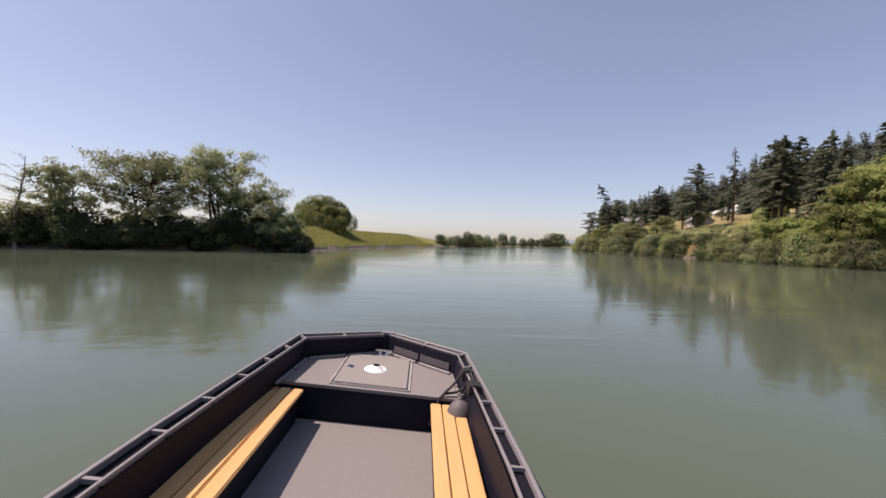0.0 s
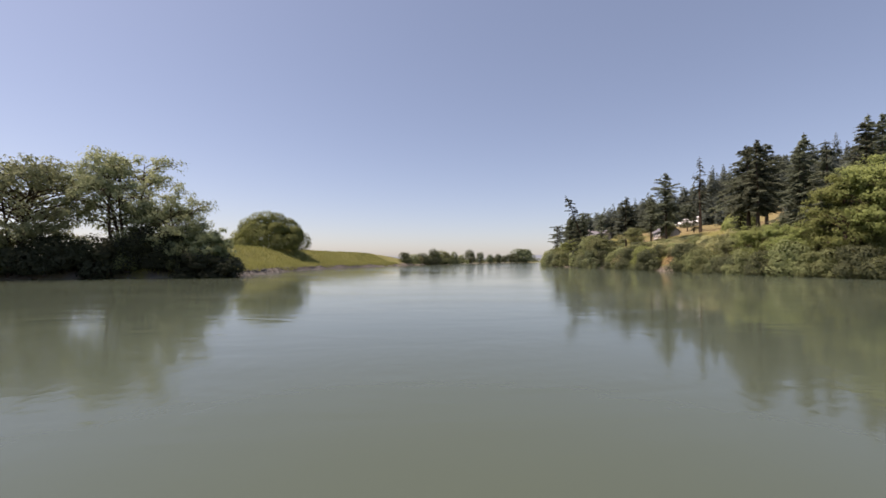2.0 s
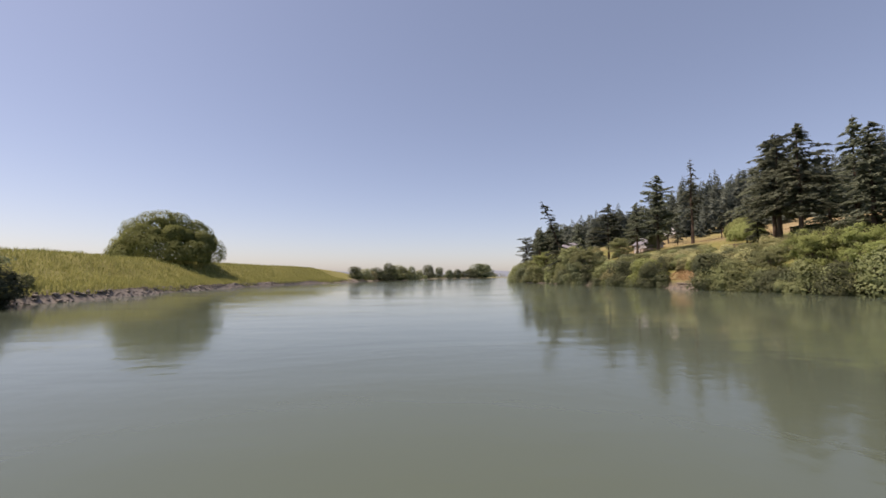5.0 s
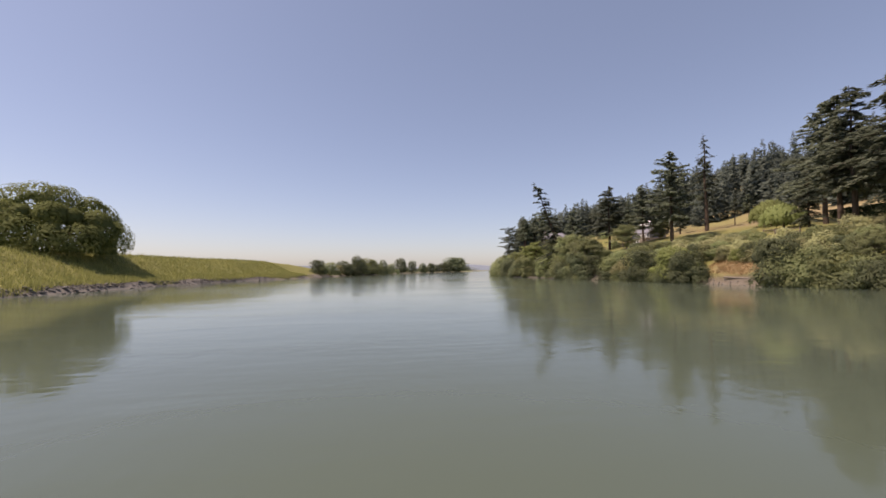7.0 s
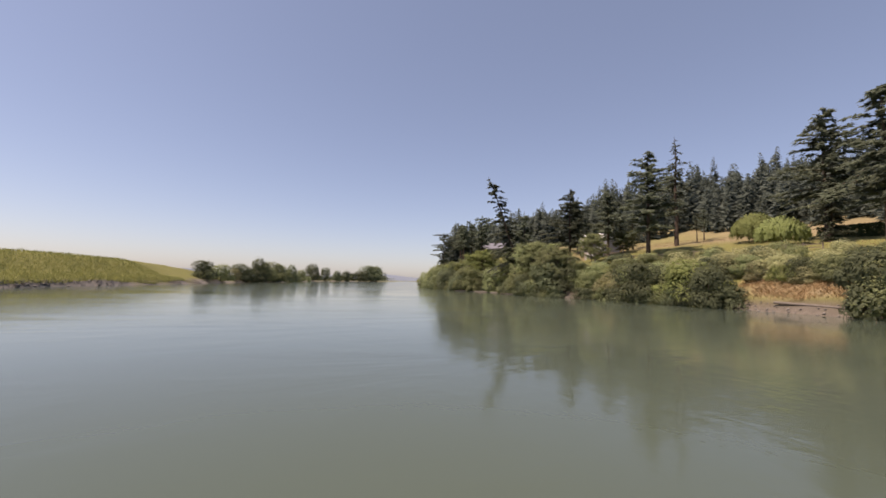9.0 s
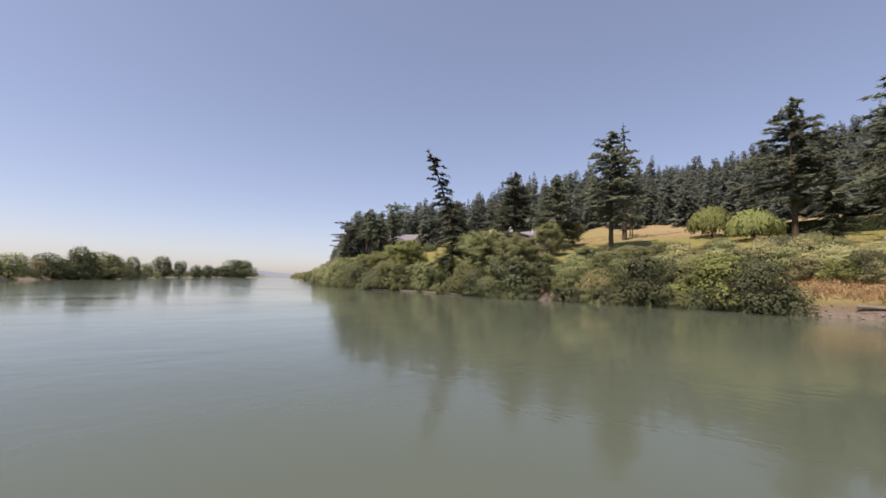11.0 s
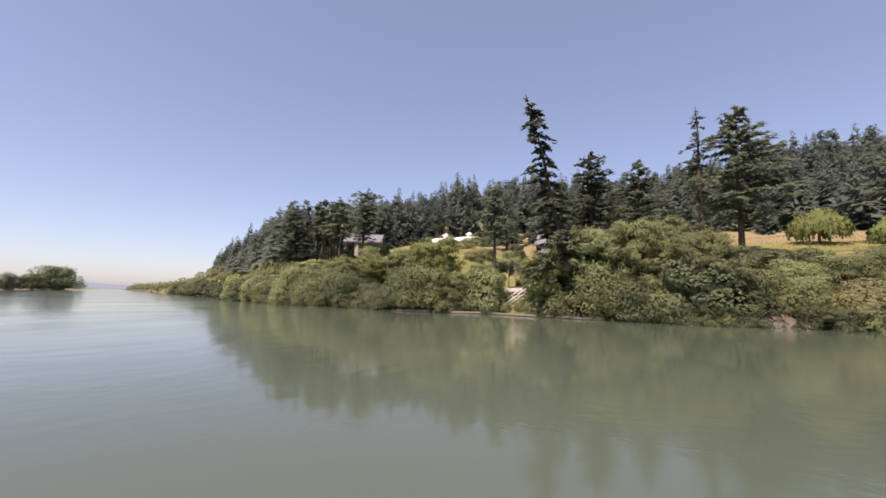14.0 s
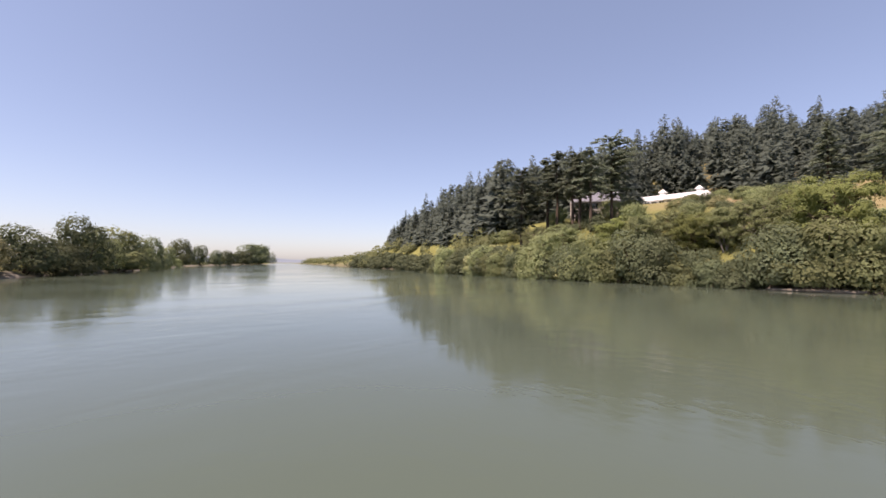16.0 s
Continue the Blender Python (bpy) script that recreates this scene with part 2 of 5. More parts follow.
def leaves(centres, along, across, outward, flat=0.3):
    """One small pointed triangle a leaf or spray; its normals lean outward from its clump, as a mass of leaves takes the light."""
    n = len(centres)
    V = np.empty((n, 3, 6))
    g = np.cross(along, across)
    g /= np.linalg.norm(g, axis=1)[:, None] + 1e-9
    o = outward / (np.linalg.norm(outward, axis=1)[:, None] + 1e-9)
    turn = np.where((g * o).sum(1) < 0, -1.0, 1.0)[:, None]
    # wound so that the outer side is the front
    V[:, 0, :3], V[:, 1, :3] = centres - along * 0.7 - across * turn, centres - along * 0.7 + across * turn
    V[:, 2, :3] = centres + along * 1.2
    e = np.cross(V[:, 1, :3] - V[:, 0, :3], V[:, 2, :3] - V[:, 0, :3])
    back = (e * o).sum(1) < 0
    V[back, 0, :3], V[back, 1, :3] = V[back, 1, :3].copy(), V[back, 0, :3].copy()
    m = g * turn * flat + o * (1 - flat)
    V[:, :, 3:] = (m / (np.linalg.norm(m, axis=1)[:, None] + 1e-9))[:, None, :]
    return V.reshape(-1, 6), np.arange(3 * n).reshape(n, 3)


def random_leaves(rng, centres, size, outward=None, lean=0.6):
    """Leaves turned at random, or mostly facing outward."""
    n = len(centres)
    d = rng.normal(size=(n, 3))
    if outward is not None:
        d = outward * lean + d * (1 - lean)
    d /= np.linalg.norm(d, axis=1)[:, None] + 1e-9
    t = rng.normal(size=(n, 3))
    a = np.cross(d, t)
    a /= np.linalg.norm(a, axis=1)[:, None] + 1e-9
    b = np.cross(d, a)
    s = (size * rng.uniform(0.6, 1.35, n))[:, None]
    return leaves(centres, a * s, b * s * 0.62, d if outward is None else outward)


# ---- the lie of the land ----
LEFT = [(-60, -82), (0, -74), (20, -67), (40, -57), (48.5, -46), (55, -35), (58, -21), (66, -19.5), (83, -20), (110, -18.5), (140, -12), (160, -5), (185, 1.5), (200, 5.5), (215, 10.5), (240, 21.5), (272, 33), (300, 41), (342, 54), (367, 67), (389, 80), (470, 115), (545, 163), (850, 296), (2000, 790), (4000, 1660)]
RIGHT = [(-60, 60), (20, 58), (45, 56), (65, 54), (80, 53), (92, 54.5), (112, 55), (124, 54), (133, 55), (137, 56), (141, 58.2), (145, 57.2), (150, 56), (160, 57.5), (172, 60), (184, 63.5), (196, 68), (209, 73.5), (225, 82), (242, 91), (310, 119), (420, 164), (560, 226), (870, 354), (2000, 850), (4000, 1740)]


# the hill's foot, from which it rises
FOOT = [(-60, 60), (20, 58), (45, 56), (65, 54), (80, 53), (92, 54.5), (112, 55), (124, 54), (133, 55), (141, 57), (150, 53), (160, 49), (172, 47), (184, 48.5), (196, 53), (242, 74), (310, 105), (420, 156), (560, 222), (870, 352), (2000, 850), (4000, 1740)]


def left_shore(y):
    return np.interp(y, *zip(*LEFT))


def right_shore(y):
    return np.interp(y, *zip(*RIGHT))


def smooth(a, b, x):
    t = np.clip((x - a) / (b - a), 0, 1)
    return t * t * (3 - 2 * t)


def wander(x, y, s, seed=0.0):
    """A cheap, smooth, uneven field between about -1 and 1."""
    return (np.sin(x * s + 1.3 * np.sin(y * s * 0.7 + seed) + seed) + np.sin(y * s * 1.17 + 1.7 * np.sin(x * s * 0.9 - seed) + 2 * seed) + np.sin((x + y) * s * 0.63 + seed * 3)) / 3


def height(x, y):
    x, y = np.asarray(x, float), np.asarray(y, float)
    dl = left_shore(y) - x + 0.7 * wander(x, y, 0.35, 1.0)
    uneven = 0.8 * wander(x, y, 0.3, 2.0)
    db = x - right_shore(y) + uneven
    dr = x - np.interp(y, *zip(*FOOT)) + uneven
    # the levee: stones, a grassy slope, a crest, and flat fields behind it
    crest = 3.3 * smooth(52, 84, y) * (1 - 0.9 * smooth(178, 245, y)) + 1.5 - 0.4 * smooth(200, 300, y)
    zl = np.interp(dl, [-6, 0, 0.7, 2.2], [-3, 0.0, 0.75, 1.2])
    zl = np.where(dl > 2.2, 1.2 + (crest - 1.2) * smooth(2.0, 13.0, dl), zl) - smooth(18, 32, dl) * (crest - 1.5)
    # the hill
    fall = 1 - 0.55 * smooth(185, 290, y) - 0.33 * smooth(290, 520, y)
    zr = np.interp(dr, [-6, 0, 1.2, 3, 9, 25, 55, 75, 110, 175, 240, 420], [-3, 0.0, 1.0, 2.4, 5.6, 8.8, 14.2, 17.5, 26, 47, 57, 60])
    zr = zr + smooth(75, 150, dr) * 8.0 * smooth(150, 70, y)
    zr = np.where(dr > 2.0, 1.8 + (zr - 1.8) * fall, zr)
    zr = zr + smooth(3, 30, dr) * 0.7 * wander(x, y, 0.11, 4.0) + smooth(60, 140, dr) * 3.0 * wander(x, y, 0.028, 5.0)
    cut = smooth(13.0, 5.0, np.abs(y - 141.5)) * smooth(100, 95, x)
    zr = zr * (1 - cut) + np.minimum(zr, np.interp(x, [58, 60, 63, 66, 71, 84, 89, 96], [0.1, 0.9, 2.2, 3.6, 5.6, 7.9, 8.4, 8.9])) * cut
    zr = zr + 6.0 * smooth(42, 12, np.hypot(x - 172, y - 188))
    zr = zr + 9.0 * smooth(80, 25, np.hypot(x - 150, y - 252))
    pad = smooth(24, 13, np.hypot(x - 121, y - 181))
    zr = zr * (1 - pad) + np.minimum(zr, 16.6) * pad
    step = smooth(4.2, 2.4, np.hypot((x - 64.3) * 1.4, (y - 140.4) * 0.9))
    zr = np.where(dr > 1.5, zr * (1 - step) + 2.2 * step, zr)
    # a steep bank between the water and the hill
    zr = np.minimum(zr, np.interp(db, [-6, 0, 1.2, 3, 9, 16, 30], [-3, 0.0, 1.0, 2.6, 7.0, 12.0, 70.0]))
    bed = np.full_like(x, -3.0)
    z = np.where(dl > -6, zl, np.where(db > -6, zr, bed))
    far = smooth(700, 1500, np.hypot(x, y))
    return np.where(z > 0.6, 0.6 + (z - 0.6) * (1 - far * 0.9), z)


def bank_x(y, side):
    """Where the bank rises out of the water, on one side of the river."""
    c = float(left_shore(y) if side < 0 else right_shore(y))
    xs = c + side * np.arange(-3.0, 4.0, 0.1)
    z = height(xs, np.full_like(xs, y))
    return float(xs[np.argmax(z > 0.1)])


def ground_z(x, y):
    return float(height(x, y))


def coords(*runs):
    out = []
    for a, b, s in runs:
        out += list(np.arange(a, b, s))
    return np.array(out + [runs[-1][1]])


def build_ground():
    xs = coords((-4500, -600, 390), (-600, -120, 40), (-120, -50, 6), (-50, -8, 1.0), (-8, 46, 3.0), (46, 74, 0.8), (74, 130, 2.5), (130, 330, 8), (330, 900, 38), (900, 4500, 300))
    ys = coords((-3000, -200, 280), (-200, -20, 15), (-20, 240, 1.6), (240, 600, 6), (600, 1400, 40), (1400, 4800, 340))
    X, Y = np.meshgrid(xs, ys)
    Z = height(X, Y)
    nx, ny = len(xs), len(ys)
    V = np.stack([X, Y, Z], -1).reshape(-1, 3)
    i = np.arange((ny - 1) * nx).reshape(ny - 1, nx)[:, :-1].ravel()
    F = np.stack([i, i + 1, i + nx + 1, i + nx], -1)
    me = mesh_of("ground", V, F, M_GROUND, smooth=True)
    x, y, z = V.T
    dr, dl = x - right_shore(y), left_shore(y) - x
    w = wander(x, y, 0.09, 7.0)
    meadow = smooth(26, 42, dr + 6 * w + 14 * smooth(9, 4, np.abs(y - 143))) * (1 - smooth(84, 104, dr + 8 * w)) * smooth(84, 98, y) * (1 - 0.7 * smooth(165, 195, y))
    scar = smooth(1.2, 2.0, dr) * (1 - smooth(3.6, 4.6, dr)) * smooth(81, 83, y) * (1 - smooth(91, 93, y))
    dry = np.clip(meadow * (0.75 + 0.4 * w) + scar, 0, 1)
    rock = np.clip((1 - smooth(0.2, 1.4, dl)) * (dl > -6) * 0.8 + (1 - smooth(0.2, 1.0, dr)) * (dr > -6) * 0.35, 0, 1)
    grass = np.clip(smooth(0.4, 1.2, dl) + smooth(0.4, 2.0, dr) * (1 - 0.7 * smooth(70, 100, dr)), 0, 1)
    at = me.color_attributes.new("cover", "FLOAT_COLOR", "POINT")
    at.data.foreach_set("color", np.stack([dry, rock, grass, np.ones_like(dry)], -1).astype(np.float32).ravel())
    tagged(new("ground", me), "river banks of soil, stones, green and dry grass", "ground", kind="structure")


def build_water():
    me = mesh_of("water", [(-4500, -3000, 0), (4500, -3000, 0), (4500, 4800, 0), (-4500, 4800, 0)], [(0, 1, 2, 3)], M_WATER)
    tagged(new("water", me), "wide calm grey-green river with fine ripples", "water", kind="structure")


build_ground()
build_water()


# ---- conifers ----
def fir_arrays(rng, h, radius, start, density=2.0, spray=0.40, lean=(0.0, 0.0), top_flat=0.0, droop=0.25, ragged=0.35, thin_top=0.0):
    """A fir: trunk, boughs in uneven tiers, and flat sprays of needles along each bough."""
    r0 = 0.018 * h + 0.06
    zs = np.linspace(0, h, 9)
    bend = np.stack([lean[0] * (zs / h) ** 1.3 + 0.12 * np.sin(zs * 0.5 + rng.uniform(0, 6)) * zs / h, lean[1] * (zs / h) ** 1.3 + 0.12 * np.cos(zs * 0.6) * zs / h, zs], -1)
    bend[0, 2] = -0.6
    trunk = tube_arrays(bend, r0 * (1 - 0.93 * (zs / h) ** 0.9), 7)
    sticks, C, A, B, O = [], [], [], [], []
    z = start * h
    while z < h * 0.985:
        s = (z / h - start) / (1 - start)
        if top_flat:
            reach = radius * (0.55 + 0.45 * math.sin(min(1, s * 1.1) * math.pi * 0.62)) * (1 - 0.25 * s)
        else:
            reach = radius * (1 - s) ** 0.75 * (0.55 + 0.45 * min(1, s * 6)) + 0.25
        axis = np.array([np.interp(z, zs, bend[:, 0]), np.interp(z, zs, bend[:, 1]), z])
        keep = 1.0 - thin_top * s
        for _ in range(int(rng.integers(3, 6))):
            if rng.random() > keep:
                continue
            w = rng.uniform(0, 2 * math.pi)
            ln = reach * rng.uniform(1 - ragged * 1.5, 1 + ragged)
            if ln < 0.2:
                continue
            out = np.array([math.cos(w), math.sin(w), 0.0])
            side = np.array([-out[1], out[0], 0.0])
            rise = rng.uniform(-0.1, 0.25) + 0.25 * s
            t = np.linspace(0, 1, 4)[:, None]
            line = axis + out * ln * t + np.array([0, 0, 1.0]) * (rise * ln * t - droop * ln * t ** 2)
            sticks.append(tube_arrays(line, 0.012 * ln * (1.15 - t[:, 0]) + 0.012, 3))
            k = max(3, int(ln * 7.5 * density * (keep if thin_top else 1)))
            u = rng.uniform(0.18, 1.04, k)
            pos = axis + out * ln * u[:, None] + np.array([0, 0, 1.0]) * (rise * ln * u - droop * ln * u ** 2)[:, None]
            fan = rng.normal(0, 0.75, k)
            d = out * np.cos(fan)[:, None] + side * np.sin(fan)[:, None]
            d[:, 2] += rng.normal(-0.22, 0.2, k)
            pos = pos + side * (rng.normal(0, 0.18, k) * (0.3 + ln * 0.25))[:, None] + np.array([0, 0, 1.0]) * rng.normal(0, 0.1, k)[:, None]
            sz = (spray * rng.uniform(0.55, 1.25, k))[:, None]
            d /= np.linalg.norm(d, axis=1)[:, None]
            ac = np.cross(d, rng.normal(0, 0.35, (k, 3)) + np.array([0, 0, 1.0]))
            ac /= np.linalg.norm(ac, axis=1)[:, None]
            C.append(pos)
            A.append(d * sz)
            B.append(ac * sz * 0.42)
            O.append(d * 0.55 + np.array([0, 0, 0.75]) + rng.normal(0, 0.12, (k, 3)))
        z += rng.uniform(0.28, 0.62) * max(0.6, h / 18)
    lv = leaves(np.vstack(C), np.vstack(A), np.vstack(B), np.vstack(O))
    st = joined(sticks)
    st = (st[0], tri(st[1]))
    V, F = joined([st, lv])
    idx = np.r_[np.zeros(len(st[1]), int), np.ones(len(lv[1]), int)]
    return trunk, (V, F, idx)


def make_tree(name, trunk, crown, bark_mat, leaf_mat, m, label, category, group=""):
    top = empty(name, m)
    piece("trunk", mesh_of("trunk", trunk[0], trunk[1], bark_mat, smooth=True), top)
    V, F, idx = crown
    piece("crown", mesh_of("crown", V, F, bark_mat, leaf_mat, index=idx), top)
    return tagged(top, label, category, group)


def stand(x, y, turn=0.0, scale=1.0, sink=0.15):
    return pose(x, y, ground_z(x, y) - sink, 0, 0, turn) @ Matrix.Scale(scale, 4)


R = np.random.default_rng(11)
FIRS = {
    "full": fir_arrays(R, 18.0, 4.2, 0.12),
    "tall": fir_arrays(R, 20.0, 3.8, 0.2, ragged=0.45),
    "bare": fir_arrays(R, 20.0, 2.6, 0.3, density=1.4, ragged=0.6, thin_top=0.55, droop=0.3),
    "flat": fir_arrays(R, 16.0, 4.0, 0.3, density=1.7, top_flat=1.0, ragged=0.5, droop=0.12),
    "wide": fir_arrays(R, 18.0, 5.4, 0.3, ragged=0.45, droop=0.32),
    "slim": fir_arrays(R, 14.0, 2.6, 0.45, density=1.7, ragged=0.5),
    "layered": fir_arrays(R, 18.0, 4.9, 0.26, density=2.3, ragged=0.5, droop=0.12),
}
FIR_TEXT = {
    "full": "tall dark green fir with drooping tiered boughs on the hillside",
    "tall": "tall open fir with ragged dark green boughs",
    "bare": "tall thin fir with a half-bare grey top",
    "flat": "old fir with a flat spreading top of dark boughs",
    "wide": "broad dark fir with long spreading boughs",
    "layered": "large fir with flat layered boughs above the bank",
    "slim": "slim fir with a long bare trunk above dry grass",
}
made = {}


def fir(kind, x, y, top, turn=0.0):
    z = ground_z(x, y) - 0.15
    h = {"full": 18, "tall": 20, "bare": 20, "flat": 16, "slim": 14, "wide": 18, "layered": 18}[kind]
    k = (top - z) / h
    m = pose(x, y, z, 0, 0, turn) @ Matrix.Scale(k, 4)
    if kind not in made:
        made[kind] = make_tree("fir_tree", *FIRS[kind], M_BARK, M_FIR, m, FIR_TEXT[kind], "fir tree", "firs on the hillside")
        return made[kind]
    ob = copy_thing(made[kind], pose(0, 0, 0))
    ob.matrix_basis = m
    return ob


FIRS_NEAR = [
    ("layered", 72.5, 115.4, 26.4, 20), ("bare", 85.0, 118.6, 32.2, 0), ("layered", 83.0, 94.6, 29.0, 60), ("wide", 66.5, 81.0, 24.4, 10), ("wide", 69.8, 84.5, 25.0, 200), ("wide", 63.0, 75.0, 23.6, 120),
    ("tall", 70.0, 73.0, 24.5, 150), ("full", 62.0, 66.0, 20.5, 90), ("tall", 58.6, 58.9, 18.8, 45), ("full", 66.0, 60.0, 22.0, 300), ("layered", 70.3, 132.2, 22.4, 120), ("layered", 75.0, 126.4, 21.8, 200),
]
FIRS_BEYOND = [
    ("slim", 69.0, 145.7, 18.4, 30), ("flat", 76.2, 176.1, 22.0, 75), ("slim", 73.0, 183.8, 20.8, 15), ("slim", 70.0, 176.5, 19.5, 220), ("slim", 72.0, 180.5, 20.0, 120), ("slim", 74.5, 186.5, 20.5, 250), ("slim", 71.0, 178.8, 19.0, 330), ("slim", 75.5, 181.0, 20.5, 60), ("flat", 69.0, 188.0, 17.5, 140),
    ("slim", 107.0, 126.5, 21.0, 10), ("slim", 97.0, 122.0, 18.5, 100), ("full", 80.5, 84.0, 22.5, 170), ("full", 73.0, 90.4, 16.5, 250), ("tall", 96.0, 86.0, 27.0, 20), ("tall", 74.0, 66.0, 25.5, 330),
    ("full", 84.0, 72.0, 28.0, 40), ("tall", 84.0, 131.0, 20.5, 60), ("tall", 98.0, 139.0, 21.0, 130), ("flat", 101.0, 146.5, 22.0, 30), ("full", 92.0, 152.0, 23.0, 160),
]
for kind, x, y, top, turn in FIRS_NEAR + FIRS_BEYOND:
    fir(kind, x, y, top, turn)

# the fir that leans out over the water
lt, lc = fir_arrays(np.random.default_rng(5), 22.0, 3.9, 0.10, density=2.5, lean=(-6.0, 3.0), ragged=0.5, thin_top=0.15, droop=0.35, spray=0.40)
make_tree("fir_tree", lt, lc, M_BARK, M_FIR, stand(58.2, 132.7), "thin ragged fir leaning out over the river bank", "fir tree")


# ---- the wooded hill: uncounted far conifers ----
def far_fir(rng, h, r, blunt):
    """A full conifer of ragged boughs; blunt crowns have flattened, uneven tops."""
    C, A, B, O = [], [], [], []
    n = int(14 + h * 1.1)
    lean = rng.normal(0, 0.5, 2)
    for i in range(n):
        s = i / n
        z = h * (0.06 + 0.94 * s)
        reach = r * (1 - s ** 2.2 * 0.75) * rng.uniform(0.55, 1.15) if blunt else r * (1 - s) ** 0.62 * rng.uniform(0.6, 1.25) + 0.12
        for _ in range(11 if s < 0.75 or blunt else 7):
            w = rng.uniform(0, 2 * math.pi)
            o = np.array([math.cos(w), math.sin(w), rng.normal(-0.15, 0.25)])
            u = rng.uniform(0.25, 0.75)
            C.append(np.array([lean[0] * s, lean[1] * s, z + rng.normal(0, 0.25)]) + o * reach * u)
            A.append(o * reach * 0.30 * rng.uniform(0.6, 1.3) + rng.normal(0, 0.16, 3))
            B.append(np.array([-o[1], o[0], rng.normal(0, 0.6)]) * (reach * 0.15 + 0.05))
            O.append(o + np.array([0, 0, 0.55]))
    return leaves(np.array(C), np.array(A), np.array(B), np.array(O))


def build_forest():
    rng = np.random.default_rng(3)
    kinds = [far_fir(rng, h, r, b) for h, r, b in ((13, 3.6, 0), (16, 3.3, 0), (12, 3.6, 1), (13, 4.2, 0), (15, 4.0, 1), (11, 3.6, 0), (13, 3.0, 1), (14, 4.6, 0), (17, 3.6, 0), (12, 4.0, 1))]
    V, F, n, count = [], [], 0, 0

    def plant(x, y, k):
        nonlocal n
        v, f = kinds[int(rng.integers(0, len(kinds)))]
        a = rng.uniform(0, 6.28)
        c, s = math.cos(a) * k, math.sin(a) * k
        V.append(np.stack([v[:, 0] * c - v[:, 1] * s + x, v[:, 0] * s + v[:, 1] * c + y, v[:, 2] * k + ground_z(x, y) - 0.2, (v[:, 3] * c - v[:, 4] * s) / k, (v[:, 3] * s + v[:, 4] * c) / k, v[:, 5]], -1))
        F.append(f + n)
        n += len(v)

    while count < 1900:
        y = rng.uniform(10, 330)
        dr = 60 + 190 * rng.random() ** 1.2
        x = float(right_shore(y)) + dr
        if (92 < y < 152 and dr < 80 + 6 * math.sin(y * 0.3)) or (x < 134 and 152 < y < 196 and 93 + (x - 10.7) * 0.66 < y < 154 + (x - 13) * 0.316) or (84 < x < 103 and 134 < y < 152):
            continue
        plant(x, y, (0.6 + 0.62 * rng.random() ** 1.4) * (1 if y < 220 else 0.8))
        count += 1
    # close behind the white house
    for _ in range(30):
        plant(rng.uniform(137, 156), rng.uniform(166, 204), rng.uniform(0.75, 1.05))
    # where the hill runs down to the water downstream
    for _ in range(560):
        y = 188 + 125 * rng.random() ** 1.15
        s = (y - 188) / 125
        x = float(right_shore(y)) + 8 + 4 * s + 56 * rng.random() ** 1.3
        if x < 90 and y < 198:
            continue
        plant(x, y, rng.uniform(0.8, 1.15) * (1 - 0.36 * s))
    tagged(new("forest", mesh_of("forest", np.vstack(V), np.vstack(F), M_FIR_FAR)), "dense dark conifer forest covering the hill, tinted for haze", "forest", kind="stuff")


build_forest()


# ---- broad-leaved trees and shrubs ----
def shrub_arrays(rng, w, h, n=1500, leaf=0.2, lumps=11, open_=0.0):
    """Many leaves on a heap of uneven lumps, thicker outside, with short stems."""
    c = np.stack([rng.uniform(-0.36, 0.36, lumps) * w, rng.uniform(-0.36, 0.36, lumps) * w, rng.uniform(0.10, 0.80, lumps) * h], -1)
    c[:, :2] *= (1.15 - 0.75 * (c[:, 2] / h))[:, None]
    rad = rng.uniform(0.09, 0.25, lumps) * min(w, h * 1.2)
    who = rng.integers(0, lumps, n)
    d = rng.normal(size=(n, 3))
    d /= np.linalg.norm(d, axis=1)[:, None]
    rr = rad[who] * (rng.uniform(0.8, 1.12, n) + 0.45 * rng.random(n) ** 5)
    p = c[who] + d * rr[:, None] * np.array([1, 1, 0.9])
    inside = (np.linalg.norm(p[:, None] - c[None], axis=2) < rad[None] * 0.8).any(1)
    ok = (p[:, 2] > 0.02 * h) & ~inside
    p, d = p[ok], d[ok]
    lv = random_leaves(rng, p, leaf, d + np.array([0, 0, 0.25]), 0.78)
    stems = []
    for k in range(min(7, lumps)):
        foot = np.array([c[k, 0] * 0.3, c[k, 1] * 0.3, -0.3])
        t = np.linspace(0, 1, 4)[:, None]
        stems.append(tube_arrays(foot + (c[k] - foot) * t + np.array([0, 0, 1]) * 0.1 * np.sin(t * 3), 0.012 * h * (1.2 - t[:, 0]) + 0.01, 4))
    st = joined(stems)
    st = (st[0], tri(st[1]))
    V, F = joined([st, lv])
    return V, F, np.r_[np.zeros(len(st[1]), int), np.ones(len(lv[1]), int)]


